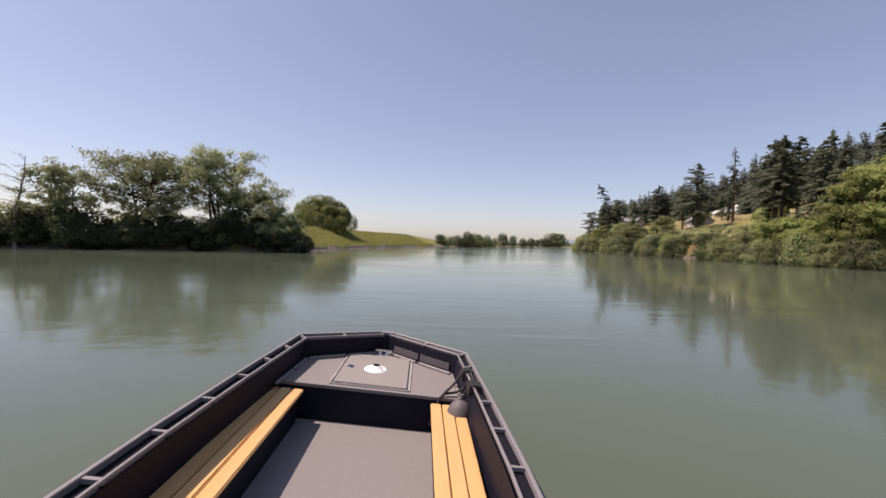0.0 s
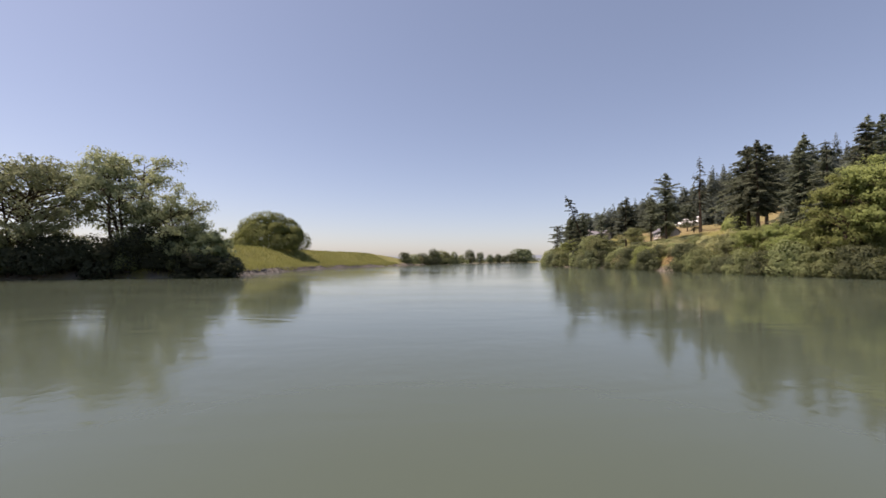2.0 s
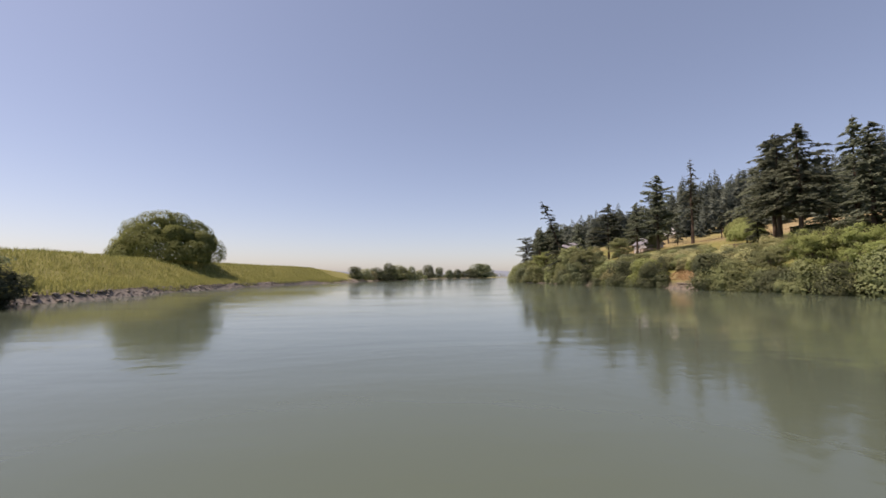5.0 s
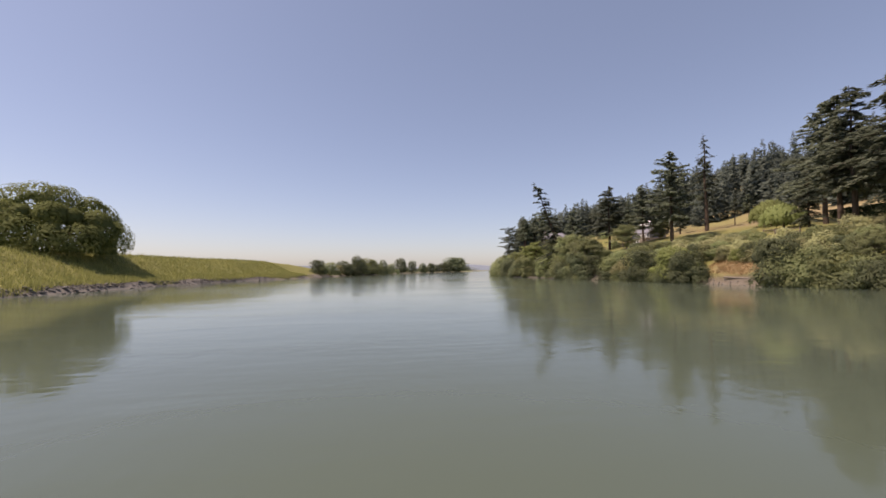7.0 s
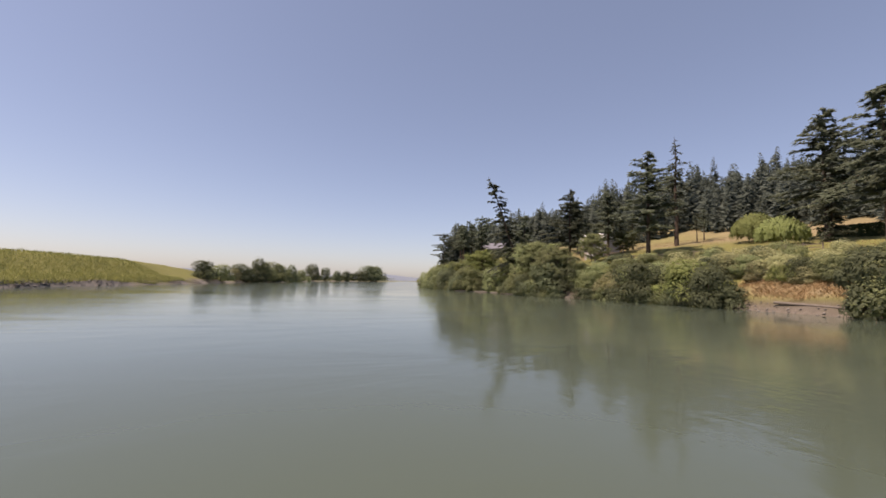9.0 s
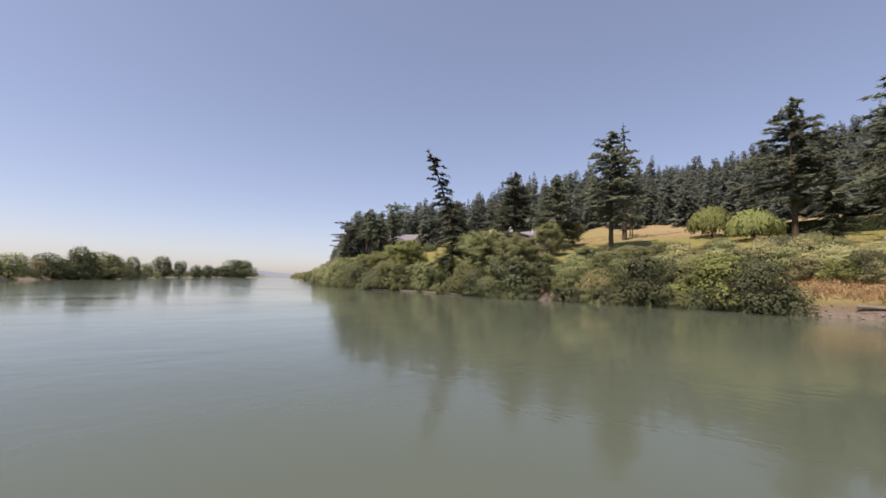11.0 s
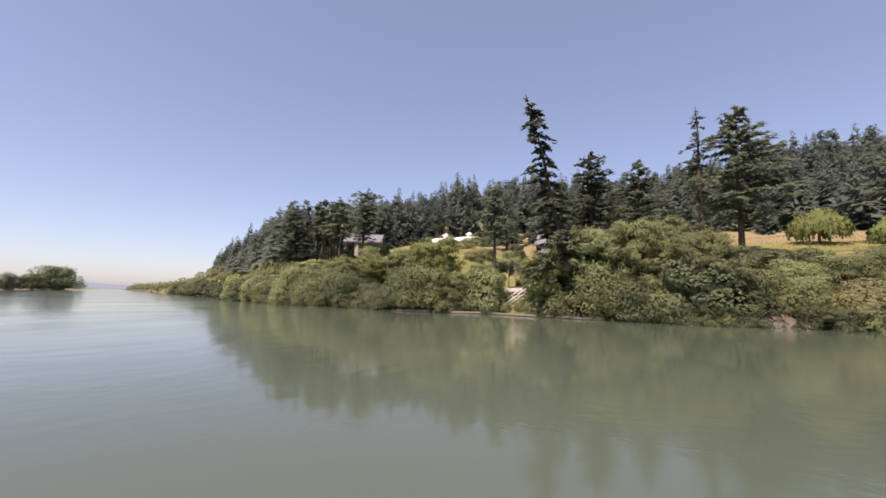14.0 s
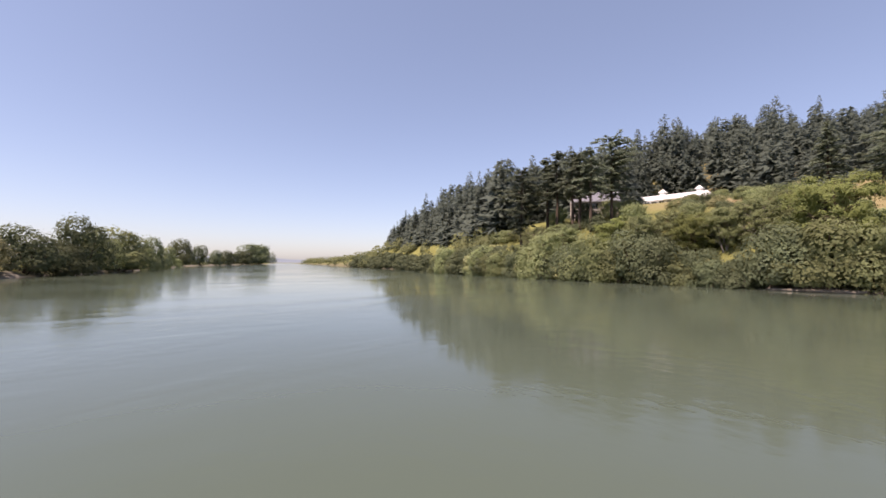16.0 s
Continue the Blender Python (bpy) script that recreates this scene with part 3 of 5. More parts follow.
def broad_tree_arrays(rng, h, spread, stems=2, start=0.28, n=60, leaf=0.125, per=270, bare=0.0):
    """Forked stems, limbs that fork once more, and leaves in clumps along the twigs."""
    wood, tips = [], []
    for s in range(stems):
        w0 = rng.uniform(0, 6.28)
        foot = np.array([math.cos(w0) * 0.25 * s, math.sin(w0) * 0.25 * s, -0.4])
        head = np.array([math.cos(w0) * spread * 0.22 * (s > 0), math.sin(w0) * spread * 0.22 * (s > 0), h * rng.uniform(0.82, 0.95)])
        t = np.linspace(0, 1, 7)[:, None]
        line = foot + (head - foot) * t + np.stack([np.sin(t[:, 0] * 5 + w0), np.cos(t[:, 0] * 4 + w0), 0 * t[:, 0]], -1) * 0.03 * h
        wood.append(tube_arrays(line, 0.016 * h * (1.08 - t[:, 0]) + 0.015, 7))
        for k in range(n // stems):
            g = rng.random() ** 0.85
            u = start + (1.0 - start) * g
            a = np.array([np.interp(u, t[:, 0], line[:, i]) for i in range(3)])
            w = rng.uniform(0, 6.28)
            ln = spread * 0.5 * rng.uniform(0.5, 1.0) * (0.22 + 0.78 * math.sin(math.pi * (0.17 + 0.76 * g)))
            e = a + np.array([math.cos(w) * ln, math.sin(w) * ln, ln * rng.uniform(-0.05, 0.5 + 0.4 * g)])
            q = np.linspace(0, 1, 4)[:, None]
            mid = a + (e - a) * q + np.array([0, 0, 1]) * 0.12 * ln * np.sin(q * 3.1)
            wood.append(tube_arrays(mid, 0.014 * ln * (1.15 - q[:, 0]) + 0.008, 4))
            for _ in range(4 if n > 50 or bare else 3):
                v = rng.uniform(0.4, 1.0)
                f = np.array([np.interp(v, q[:, 0], mid[:, i]) for i in range(3)])
                turn = w + rng.normal(0, 0.8)
                ts = ln * rng.uniform(0.18, 0.36) + 0.1
                tip = f + np.array([math.cos(turn) * ts, math.sin(turn) * ts, ts * rng.uniform(-0.2, 0.8)])
                wood.append(tube_arrays([f, (f + tip) / 2 + rng.normal(0, 0.05, 3) * ts, tip], [0.008 * ln + 0.006, 0.006 * ln + 0.005, 0.005], 3))
                if rng.random() >= bare:
                    tips.append((tip, ln))
    C, O = [], []
    for tip, ln in tips:
        k = int(per / 4 * rng.uniform(0.5, 1.5))
        d = rng.normal(size=(k, 3)) * np.array([1, 1, 0.6])
        size = (0.055 * spread * 0.5 + 0.10) * rng.uniform(0.7, 1.25)
        C.append(tip + d * size)
        away = (tip - np.array([0, 0, h * 0.5])) / (0.5 * spread)
        O.append(d * 0.7 + away * 0.6 + np.array([0, 0, 0.45]))
    wd = joined(wood)
    if not C:
        return (wd[0], wd[1], np.zeros(len(wd[1]), int)), None
    lv = random_leaves(rng, np.vstack(C), leaf, np.vstack(O), 0.68)
    return wd, lv


def broad_tree(name, arrays, leaf_mat, bark_mat, m, label, category="tree", group=""):
    wd, lv = arrays
    top = empty(name, m)
    piece("trunk", mesh_of("trunk", wd[0], wd[1], bark_mat, smooth=True), top)
    if lv is not None:
        piece("crown", mesh_of("crown", lv[0], lv[1], leaf_mat), top)
    return tagged(top, label, category, group)


# trees on the near left bank
R = np.random.default_rng(21)
for x, y, h, sp, mat, lab, kw in [
    (-31.9, 59.0, 12.6, 10.2, M_LEAF_AIRY, "airy green bank tree with several pale stems", dict(stems=4, n=120, start=0.26, per=120, leaf=0.15)),
    (-40.4, 54.7, 11.0, 12.4, M_LEAF_AIRY, "broad green bank tree with an uneven crown", dict(stems=4, n=130, start=0.22, per=130, leaf=0.15)),
    (-46.0, 49.9, 9.0, 7.4, M_LEAF_AIRY, "small airy green tree on the river bank", dict(stems=3, n=60, per=130, leaf=0.15)),
    (-26.3, 59.1, 7.7, 9.4, M_LEAF_AIRY, "low spreading green tree at the bank's end", dict(stems=3, n=90, start=0.1, per=160)),
    (-22.0, 58.8, 4.6, 5.5, M_LEAF_AIRY, "small grey-green tree leaning over the water", dict(stems=2, n=60, start=0.1)),
    (-63.5, 36.5, 10.4, 8.0, M_LEAF_AIRY, "green tree behind the bank shrubs", dict(stems=2, n=60, per=150)),
    (-71.5, 20.0, 9.0, 8.0, M_LEAF, "rounded green tree upstream on the bank", dict(stems=2, n=60)),
]:
    broad_tree("bank_tree", broad_tree_arrays(R, h, sp, **kw), mat, M_BARK, stand(x, y, R.uniform(0, 360)), lab, "tree", "trees on the left bank")
for x, y, h in [(-47.7, 46.6, 12.1), (-29.5, 59.4, 12.2)]:
    wd, lv = broad_tree_arrays(R, h, 5.2, stems=1, n=34, bare=1.0)
    top = empty("dead_tree", stand(x, y))
    piece("trunk", mesh_of("trunk", wd[0], wd[1], M_BARK_PALE, smooth=True), top)
    tagged(top, "leafless grey dead tree among bank shrubs", "dead tree")

SHRUBS = {}
R = np.random.default_rng(8)
for key, mat, lab in [("dark", M_LEAF_DARK, "dense dark green shrub at the water's edge"), ("shaded", M_LEAF_SHADED, "dense green shrub overhanging the water, blackened for shade"), ("green", M_LEAF, "full green shrub on the river bank"), ("yellow", M_LEAF_YELLOW, "bright yellow-green shrub on the river bank"), ("cream", M_CREAM, "shrub covered in cream blossom on the bank")]:
    for v in range(3):
        SHRUBS[key, v] = (shrub_arrays(R, 4.0, 3.6, 15000, 0.105, 40), mat, lab)
shrub_made = {}


def shrub(key, x, y, w, h, v=None, turn=None):
    v = int(R.integers(0, 3)) if v is None else v
    turn = R.uniform(0, 360) if turn is None else turn
    m = pose(x, y, max(ground_z(x, y), 0.0) - 0.3, 0, 0, turn) @ Matrix.Diagonal((w / 3.6, w / 3.6, h / 3.3, 1))
    if (key, v) in shrub_made:
        ob = copy_thing(shrub_made[key, v], pose(0, 0, 0))
        ob.matrix_basis = m
        return ob
    (V, F, idx), mat, lab = SHRUBS[key, v]
    ob = new("shrub", mesh_of("shrub", V, F, M_BARK, mat, index=idx))
    ob.matrix_basis = m
    shrub_made[key, v] = ob
    return tagged(ob, lab, "shrub", "shrubs on the river banks")


# left bank: a hedge of shade-darkened shrubs along the water, round the point
EDGE = [(-20.6, 59.2), (-27.5, 57.6), (-35.4, 55.9), (-46.3, 49.4), (-57.4, 41.0), (-64.0, 28.0)]
RUN = np.r_[0, np.cumsum([math.hypot(b[0] - a[0], b[1] - a[1]) for a, b in zip(EDGE[:-1], EDGE[1:])])]


def along_edge(u, back=0.0):
    x, y = np.interp(u, RUN, [p[0] for p in EDGE]), np.interp(u, RUN, [p[1] for p in EDGE])
    return float(x) - back * 0.45, float(y) + back * 0.9


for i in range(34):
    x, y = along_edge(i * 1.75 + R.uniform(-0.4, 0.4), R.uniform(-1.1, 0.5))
    shrub("shaded", x, y, R.uniform(4.2, 5.8), R.uniform(2.6, 4.6) * (0.75 if i < 2 else 1.0))
for i in range(8):
    x, y = along_edge(i * 7.0 + 1.0 + R.uniform(-0.8, 0.8), R.uniform(2.4, 6.0))
    shrub("green", x, y, R.uniform(4.0, 5.5), R.uniform(2.6, 3.8))
# overhanging paler sprays of leaf in front of the dark hedge
for u, k in [(1.0, 0.8), (4.6, 0.7), (9.5, 0.9), (20.5, 0.8), (27.0, 1.0), (31.5, 0.9)]:
    x, y = along_edge(u, -0.4)
    shrub("green", x, y, 3.6 * k, 4.6 * k)


def dome_arrays(rng, w, h, n, leaf, lumps):
    """A broad dome of leafy lumps that comes down to the ground."""
    a = rng.uniform(0, 2 * math.pi, lumps)
    e = np.arcsin(rng.uniform(0.02, 1.0, lumps))
    c = np.stack([np.cos(a) * np.cos(e) * w * 0.38, np.sin(a) * np.cos(e) * w * 0.38, np.sin(e) * h * 0.74 + 0.06 * h], -1)
    rad = rng.uniform(0.07, 0.19, lumps) * w * 0.72
    who = rng.integers(0, lumps, n)
    d = rng.normal(size=(n, 3))
    d /= np.linalg.norm(d, axis=1)[:, None]
    p = c[who] + d * (rad[who] * rng.uniform(0.84, 1.08, n))[:, None]
    inside = np.zeros(n, bool)
    for k in range(lumps):
        inside |= np.linalg.norm(p - c[k], axis=1) < rad[k] * 0.8
    ok = (p[:, 2] > 0.05) & ~inside
    lv = random_leaves(rng, p[ok], leaf, d[ok] + np.array([0, 0, 0.2]), 0.82)
    st = joined([tube_arrays([(0, 0, -0.4), c[k] * 0.5, c[k]], [0.3, 0.15, 0.04], 6) for k in range(8)])
    return st, lv


st, lv = dome_arrays(np.random.default_rng(2), 19.4, 9.0, 130000, 0.17, 80)
broad_tree("round_tree", (st, lv), M_LEAF_ROUND, M_BARK, stand(-32.4, 115.0), "broad dome-shaped green tree on the grassy levee")

# right bank: mixed shrubs, close above the water
for i in range(120):
    y = 24 + i * 1.62 + R.uniform(-0.6, 0.6)
    if 81.5 < y < 92.0 or 96.0 < y < 123.0 or 135.6 < y < 142.2:
        continue
    x = bank_x(y, 1) + R.uniform(-0.9, 0.4) + (0.7 if 128 < y < 157 else 0.0)
    key = ["dark", "green", "green", "dark", "green", "dark", "green", "green", "dark", "green", "dark", "green"][int(R.integers(0, 12))]
    k = 1.0 + 0.45 * float(wander(x, y, 0.55, 6.0)) + R.uniform(-0.3, 0.3)
    if y > 162 and R.random() < 0.18:
        key = "cream"
    shrub(key, x, y, 4.3 * k ** 0.7, 3.7 * k)
for i in range(84):
    y = 26 + i * 2.2 + R.uniform(-0.8, 0.8)
    if 134 < y < 146 or 75 < y < 97:
        continue
    x = bank_x(y, 1) + R.uniform(3.5, 10)
    key = ["green", "cream", "green", "green", "dark", "dark", "cream", "green"][int(R.integers(0, 8))]
    shrub(key, x, y, R.uniform(3.0, 4.8), R.uniform(2.0, 3.6) * (0.6 if y > 156 or 96 < y < 124 else 1.0))
for i in range(26):
    y = 75.5 + (i // 2) * 1.95 + R.uniform(-0.4, 0.4)
    shrub(["cream", "green", "cream", "dark", "green"][i % 5], bank_x(y, 1) + (5.0 if i % 2 else 7.6) + R.uniform(-0.5, 0.5), y, R.uniform(2.6, 3.6), R.uniform(1.8, 2.7))
for y, w, h, key in [(82, 2.8, 1.9, "green"), (84.5, 2.6, 1.7, "dark"), (87, 2.4, 1.6, "cream"), (89, 2.6, 1.9, "yellow"), (91.5, 2.8, 2.0, "cream")]:
    shrub(key, bank_x(y, 1) + 4.3, y, w, h)

for x, y, w, h, key in [(65.4, 139.8, 2.8, 1.7, "green"), (67.2, 138.6, 3.4, 2.6, "green"), (68.4, 141.0, 3.2, 2.0, "dark"), (71.2, 140.2, 3.0, 1.8, "green"), (66.2, 141.4, 2.4, 1.4, "dark"), (58.7, 142.2, 1.9, 1.2, "green"), (60.3, 143.9, 2.2, 1.4, "green"), (61.0, 146.4, 2.8, 2.0, "dark"), (64.4, 145.8, 2.6, 1.9, "green"), (67.0, 146.9, 3.0, 2.2, "green"), (72.5, 146.8, 2.6, 1.4, "green"), (58.4, 137.2, 2.6, 2.0, "green"), (60.8, 136.2, 2.8, 2.2, "green"), (58.5, 143.5, 2.5, 1.7, "dark"), (60.4, 145.2, 2.6, 1.9, "green"), (64.4, 137.4, 2.6, 2.0, "dark"), (69.5, 138.2, 2.8, 1.8, "green"), (73.5, 141.5, 2.6, 1.1, "green"), (76.0, 139.0, 2.8, 1.6, "dark"), (74.0, 148.6, 2.8, 1.6, "green"), (69.0, 149.8, 3.0, 2.0, "green"), (79.0, 152.6, 3.0, 2.0, "dark"), (75.0, 153.4, 3.0, 2.0, "cream"), (66.5, 139.2, 2.6, 1.2, "green"), (70.5, 137.0, 3.0, 1.8, "green")]:
    shrub(key, x, y - 1.6, w, h)
for x, y, w, h, key in [(66.0, 146.4, 2.8, 1.7, "green"), (70.0, 148.2, 2.6, 1.8, "dark"), (64.8, 137.4, 3.0, 2.2, "green"), (59.8, 145.6, 2.6, 1.6, "green"), (59.5, 138.6, 2.4, 1.5, "yellow"), (66.0, 141.0, 1.8, 0.9, "green"), (74.5, 136.5, 3.0, 2.0, "green"), (86.5, 140.2, 2.2, 1.5, "cream"), (82.0, 139.2, 2.4, 1.4, "green"), (78.0, 149.0, 2.6, 1.6, "green"), (84.0, 150.5, 3.0, 2.2, "green"), (95.0, 152.5, 3.0, 2.4, "green"), (101.0, 158.0, 3.0, 2.6, "dark")]:
    shrub(key, x, y - 1.6, w, h)

for x, y, w, h, key in [(66, 160, 3.0, 1.8, "cream"), (71, 163.5, 3.2, 2.0, "green"), (76, 161, 2.8, 1.7, "dark"), (80, 166, 3.4, 2.0, "dark"), (86, 164, 3.0, 1.8, "cream"), (88, 170, 3.6, 2.0, "green"), (94, 167, 3.2, 2.2, "dark"), (100, 171, 3.4, 1.8, "green"), (106, 173, 3.6, 1.6, "dark"), (110, 169, 3.4, 2.0, "green"), (64, 167, 3.4, 2.2, "cream"), (72, 171, 3.6, 2.4, "green"), (62, 173, 3.2, 1.6, "cream"), (70.5, 181.5, 3.2, 1.9, "green"), (68.0, 178.6, 3.0, 2.0, "green"), (73.5, 178.4, 3.2, 2.2, "dark"), (66, 177, 3.0, 1.3, "cream"), (116, 176, 2.6, 1.3, "dark"), (112, 163, 3.6, 2.4, "dark")]:
    shrub(key, max(x, bank_x(y, 1) + 1.0), y, w, h)

for x, y, w, h, key in [(55.6, 97.2, 5.8, 4.7, "yellow"), (55.6, 103.8, 6.2, 5.0, "dark"), (56.4, 109.6, 3.8, 3.0, "cream"), (57.5, 106.8, 4.0, 3.4, "green"), (56.2, 113.4, 3.2, 2.8, "green"), (55.4, 121.4, 6.5, 4.4, "dark"), (55.4, 117.4, 4.2, 3.6, "dark"), (59.5, 100.5, 4.0, 2.7, "cream"), (60.2, 95.0, 4.0, 2.7, "cream"), (61.5, 92.2, 3.6, 2.4, "cream"), (58.8, 104.0, 4.0, 3.0, "green"), (57.4, 100.6, 3.6, 3.2, "green"), (59.6, 110.0, 4.0, 2.8, "green"), (59.0, 113.6, 3.8, 2.6, "green"), (61.6, 107.0, 3.8, 2.6, "green"), (62.6, 103.0, 3.6, 2.2, "cream"), (62.4, 112.0, 3.6, 2.3, "dark"), (63.6, 99.0, 3.4, 2.2, "green"), (65.2, 105.4, 3.4, 1.8, "green"), (65.6, 110.2, 3.2, 1.7, "green"), (58.6, 118.4, 4.2, 3.0, "green"), (55.4, 124.4, 3.6, 3.0, "green")]:
    shrub(key, x, y, w, h)

for i in range(21):
    y = 95.6 + i * 1.6 + R.uniform(-0.4, 0.4)
    if not 114.6 < y < 116.6:
        shrub("dark" if i % 3 else "green", bank_x(y, 1) + R.uniform(-0.7, 0.1), y, R.uniform(2.4, 3.2), R.uniform(1.4, 2.2))

for x, y, w, h, key in [(59.4, 138.2, 2.2, 1.5, "green"), (60.6, 137.2, 2.4, 1.7, "green"), (62.0, 136.9, 2.6, 1.8, "dark"), (61.4, 138.2, 1.8, 1.0, "green"), (62.6, 142.9, 2.2, 1.3, "green"), (61.2, 142.4, 1.9, 1.1, "green"), (60.0, 143.2, 2.0, 1.3, "dark"), (67.4, 140.4, 2.4, 1.5, "green"), (68.2, 144.8, 2.2, 1.3, "green"), (66.6, 137.8, 2.8, 2.2, "green"), (72.4, 143.0, 2.4, 1.2, "cream"), (75.5, 144.5, 2.6, 1.4, "green"), (79.5, 143.8, 2.4, 1.2, "cream"), (82.0, 146.8, 2.6, 1.5, "green"), (92.5, 149.5, 2.8, 2.0, "green"), (97.0, 158.5, 3.4, 2.4, "dark"), (90.0, 160.0, 3.2, 2.2, "green"), (104.0, 164.0, 3.4, 2.4, "green"), (80.0, 178.0, 3.6, 3.4, "green"), (77.5, 181.5, 3.6, 3.6, "dark"), (82.0, 175.5, 3.4, 3.0, "green"), (76.5, 185.5, 3.4, 3.2, "green")]:
    shrub(key, x, y, w, h)

# the low shore downstream, closed with darker bushes
def build_far_bushes():
    rng = np.random.default_rng(41)
    kinds = [shrub_arrays(rng, 4.0, 3.6, 2600, 0.26, 26) for _ in range(3)]
    V, F, I, n = [], [], [], 0
    for i in range(46):
        y = 190 + i * 3.2 + rng.uniform(-0.8, 0.8)
        x = bank_x(y, 1) + rng.uniform(-0.2, 1.6)
        v, f, idx = kinds[i % 3]
        w = np.array(v, float)
        w[:, :2] *= rng.uniform(1.35, 1.8)
        w[:, 2] *= rng.uniform(0.85, 1.45)
        w[:, :3] += (x, y, max(ground_z(x, y), 0.0) - 0.3)
        V.append(w)
        F.append(np.asarray(f) + n)
        I.append(idx)
        n += len(w)
    ob = new("far_bushes", mesh_of("far_bushes", np.vstack(V), np.vstack(F), M_BARK, M_LEAF_DARK, index=np.concatenate(I)))
    tagged(ob, "belt of dark green bushes along the low shore downstream", "bushes", kind="stuff")


build_far_bushes()
shrub("yellow", bank_x(94.0, 1) + 0.7, 94.0, 3.2, 2.3)
shrub("yellow", bank_x(101.0, 1) + 0.2, 101.0, 3.0, 2.4)

# taller broad-leaved trees on the right bank
R = np.random.default_rng(31)
kinds = []
for mat, bk, lab in [(M_LEAF, M_BARK_PALE, "full green alder on the river bank"), (M_LEAF_YELLOW, M_BARK, "tall yellow-green maple on the river bank"), (M_LEAF, M_BARK, "spreading green tree over the bank shrubs")]:
    kinds.append((broad_tree_arrays(R, 9.0, 8.5, stems=3, start=0.16, n=96, leaf=0.12, per=260), mat, bk, lab))
first = {}
TREES_UP = [
    (1, 2.5, 55.6, 10.2, 0), (1, 3.5, 50.5, 11.5, 80), (1, 4.0, 44.5, 11.0, 200), (2, 6.0, 39.0, 10.0, 150), (1, 1.2, 67.0, 6.2, 120), (1, 1.0, 62.0, 6.0, 300), (0, 2.0, 73.5, 3.8, 20),
]
TREES_DOWN = [
    (0, 2.4, 120.5, 6.4, 40), (2, 2.6, 125.2, 7.2, 160), (0, 2.2, 129.2, 7.2, 250), (0, 13.5, 122.8, 5.4, 300), (0, 24.5, 126.5, 4.6, 200), (2, 3.4, 133.3, 7.9, 330), (0, 3.4, 134.2, 4.2, 90), (1, 1.8, 134.8, 6.4, 50), (0, 2.6, 147.2, 4.4, 10), (1, 3.6, 149.8, 7.2, 70),
    (0, 5.0, 156.0, 4.4, 190), (0, 4.0, 158.0, 4.4, 280), (2, 4.0, 164.0, 4.6, 35), (0, 2.6, 167.0, 5.0, 135), (1, 3.0, 161.0, 4.4, 235), (2, 2.6, 178.0, 4.8, 335), (0, 3.0, 182.0, 5.2, 25), (1, 3.0, 170.0, 4.6, 15),
]
for k, off, y, h, turn in TREES_UP + TREES_DOWN:
    arrays, mat, bk, lab = kinds[k]
    x = bank_x(y, 1) + off
    m = pose(x, y, ground_z(x, y) - 0.15, 0, 0, turn) @ Matrix.Scale(h / 8.8, 4)
    if k in first:
        copy_thing(first[k], pose(0, 0, 0)).matrix_basis = m
    else:
        first[k] = broad_tree("bank_tree", arrays, mat, bk, m, lab, "tree", "trees on the right bank")


# willows in the meadow
def willow_arrays(rng, h, w):
    wood = [tube_arrays([(0, 0, -0.3), (0.05, 0, h * 0.3), (0.0, 0.1, h * 0.62)], [0.2, 0.15, 0.08], 7)]
    C, A, B, O = [], [], [], []
    for _ in range(330):
        a, r = rng.uniform(0, 6.28), w * 0.5 * rng.random() ** 0.5
        p0 = np.array([math.cos(a) * r, math.sin(a) * r, h * (1.0 - 0.45 * (2 * r / w) ** 2) * rng.uniform(0.9, 1.0)])
        ln = (p0[2] - 0.15 * h) * rng.uniform(0.45, 0.95)
        for u in np.linspace(0, 1, 14):
            C.append(p0 + np.array([math.cos(a) * 0.25 * u, math.sin(a) * 0.25 * u, -ln * u]) + rng.normal(0, 0.09, 3))
            d = np.array([rng.normal(0, 0.3), rng.normal(0, 0.3), -1.0])
            A.append(d * 0.26)
            B.append(rng.normal(0, 1, 3) * np.array([1, 1, 0.2]) * 0.08)
            O.append(np.array([math.cos(a), math.sin(a), 0.9 - u]))
    for _ in range(9):
        a, r = rng.uniform(0, 6.28), w * 0.36
        wood.append(tube_arrays([(0, 0, h * 0.45), (math.cos(a) * r * 0.5, math.sin(a) * r * 0.5, h * 0.8), (math.cos(a) * r, math.sin(a) * r, h * 0.84)], [0.09, 0.05, 0.02], 5))
    return joined(wood), leaves(np.array(C), np.array(A), np.array(B), np.array(O))


for x, y, h, w, seed in [(85.5, 105.0, 5.2, 6.6, 1), (79.5, 98.6, 4.6, 6.2, 2)]:
    broad_tree("willow", willow_arrays(np.random.default_rng(seed), h, w), M_WILLOW, M_BARK, stand(x, y), "weeping pale green willow in the dry meadow", "willow", "willows in the meadow")

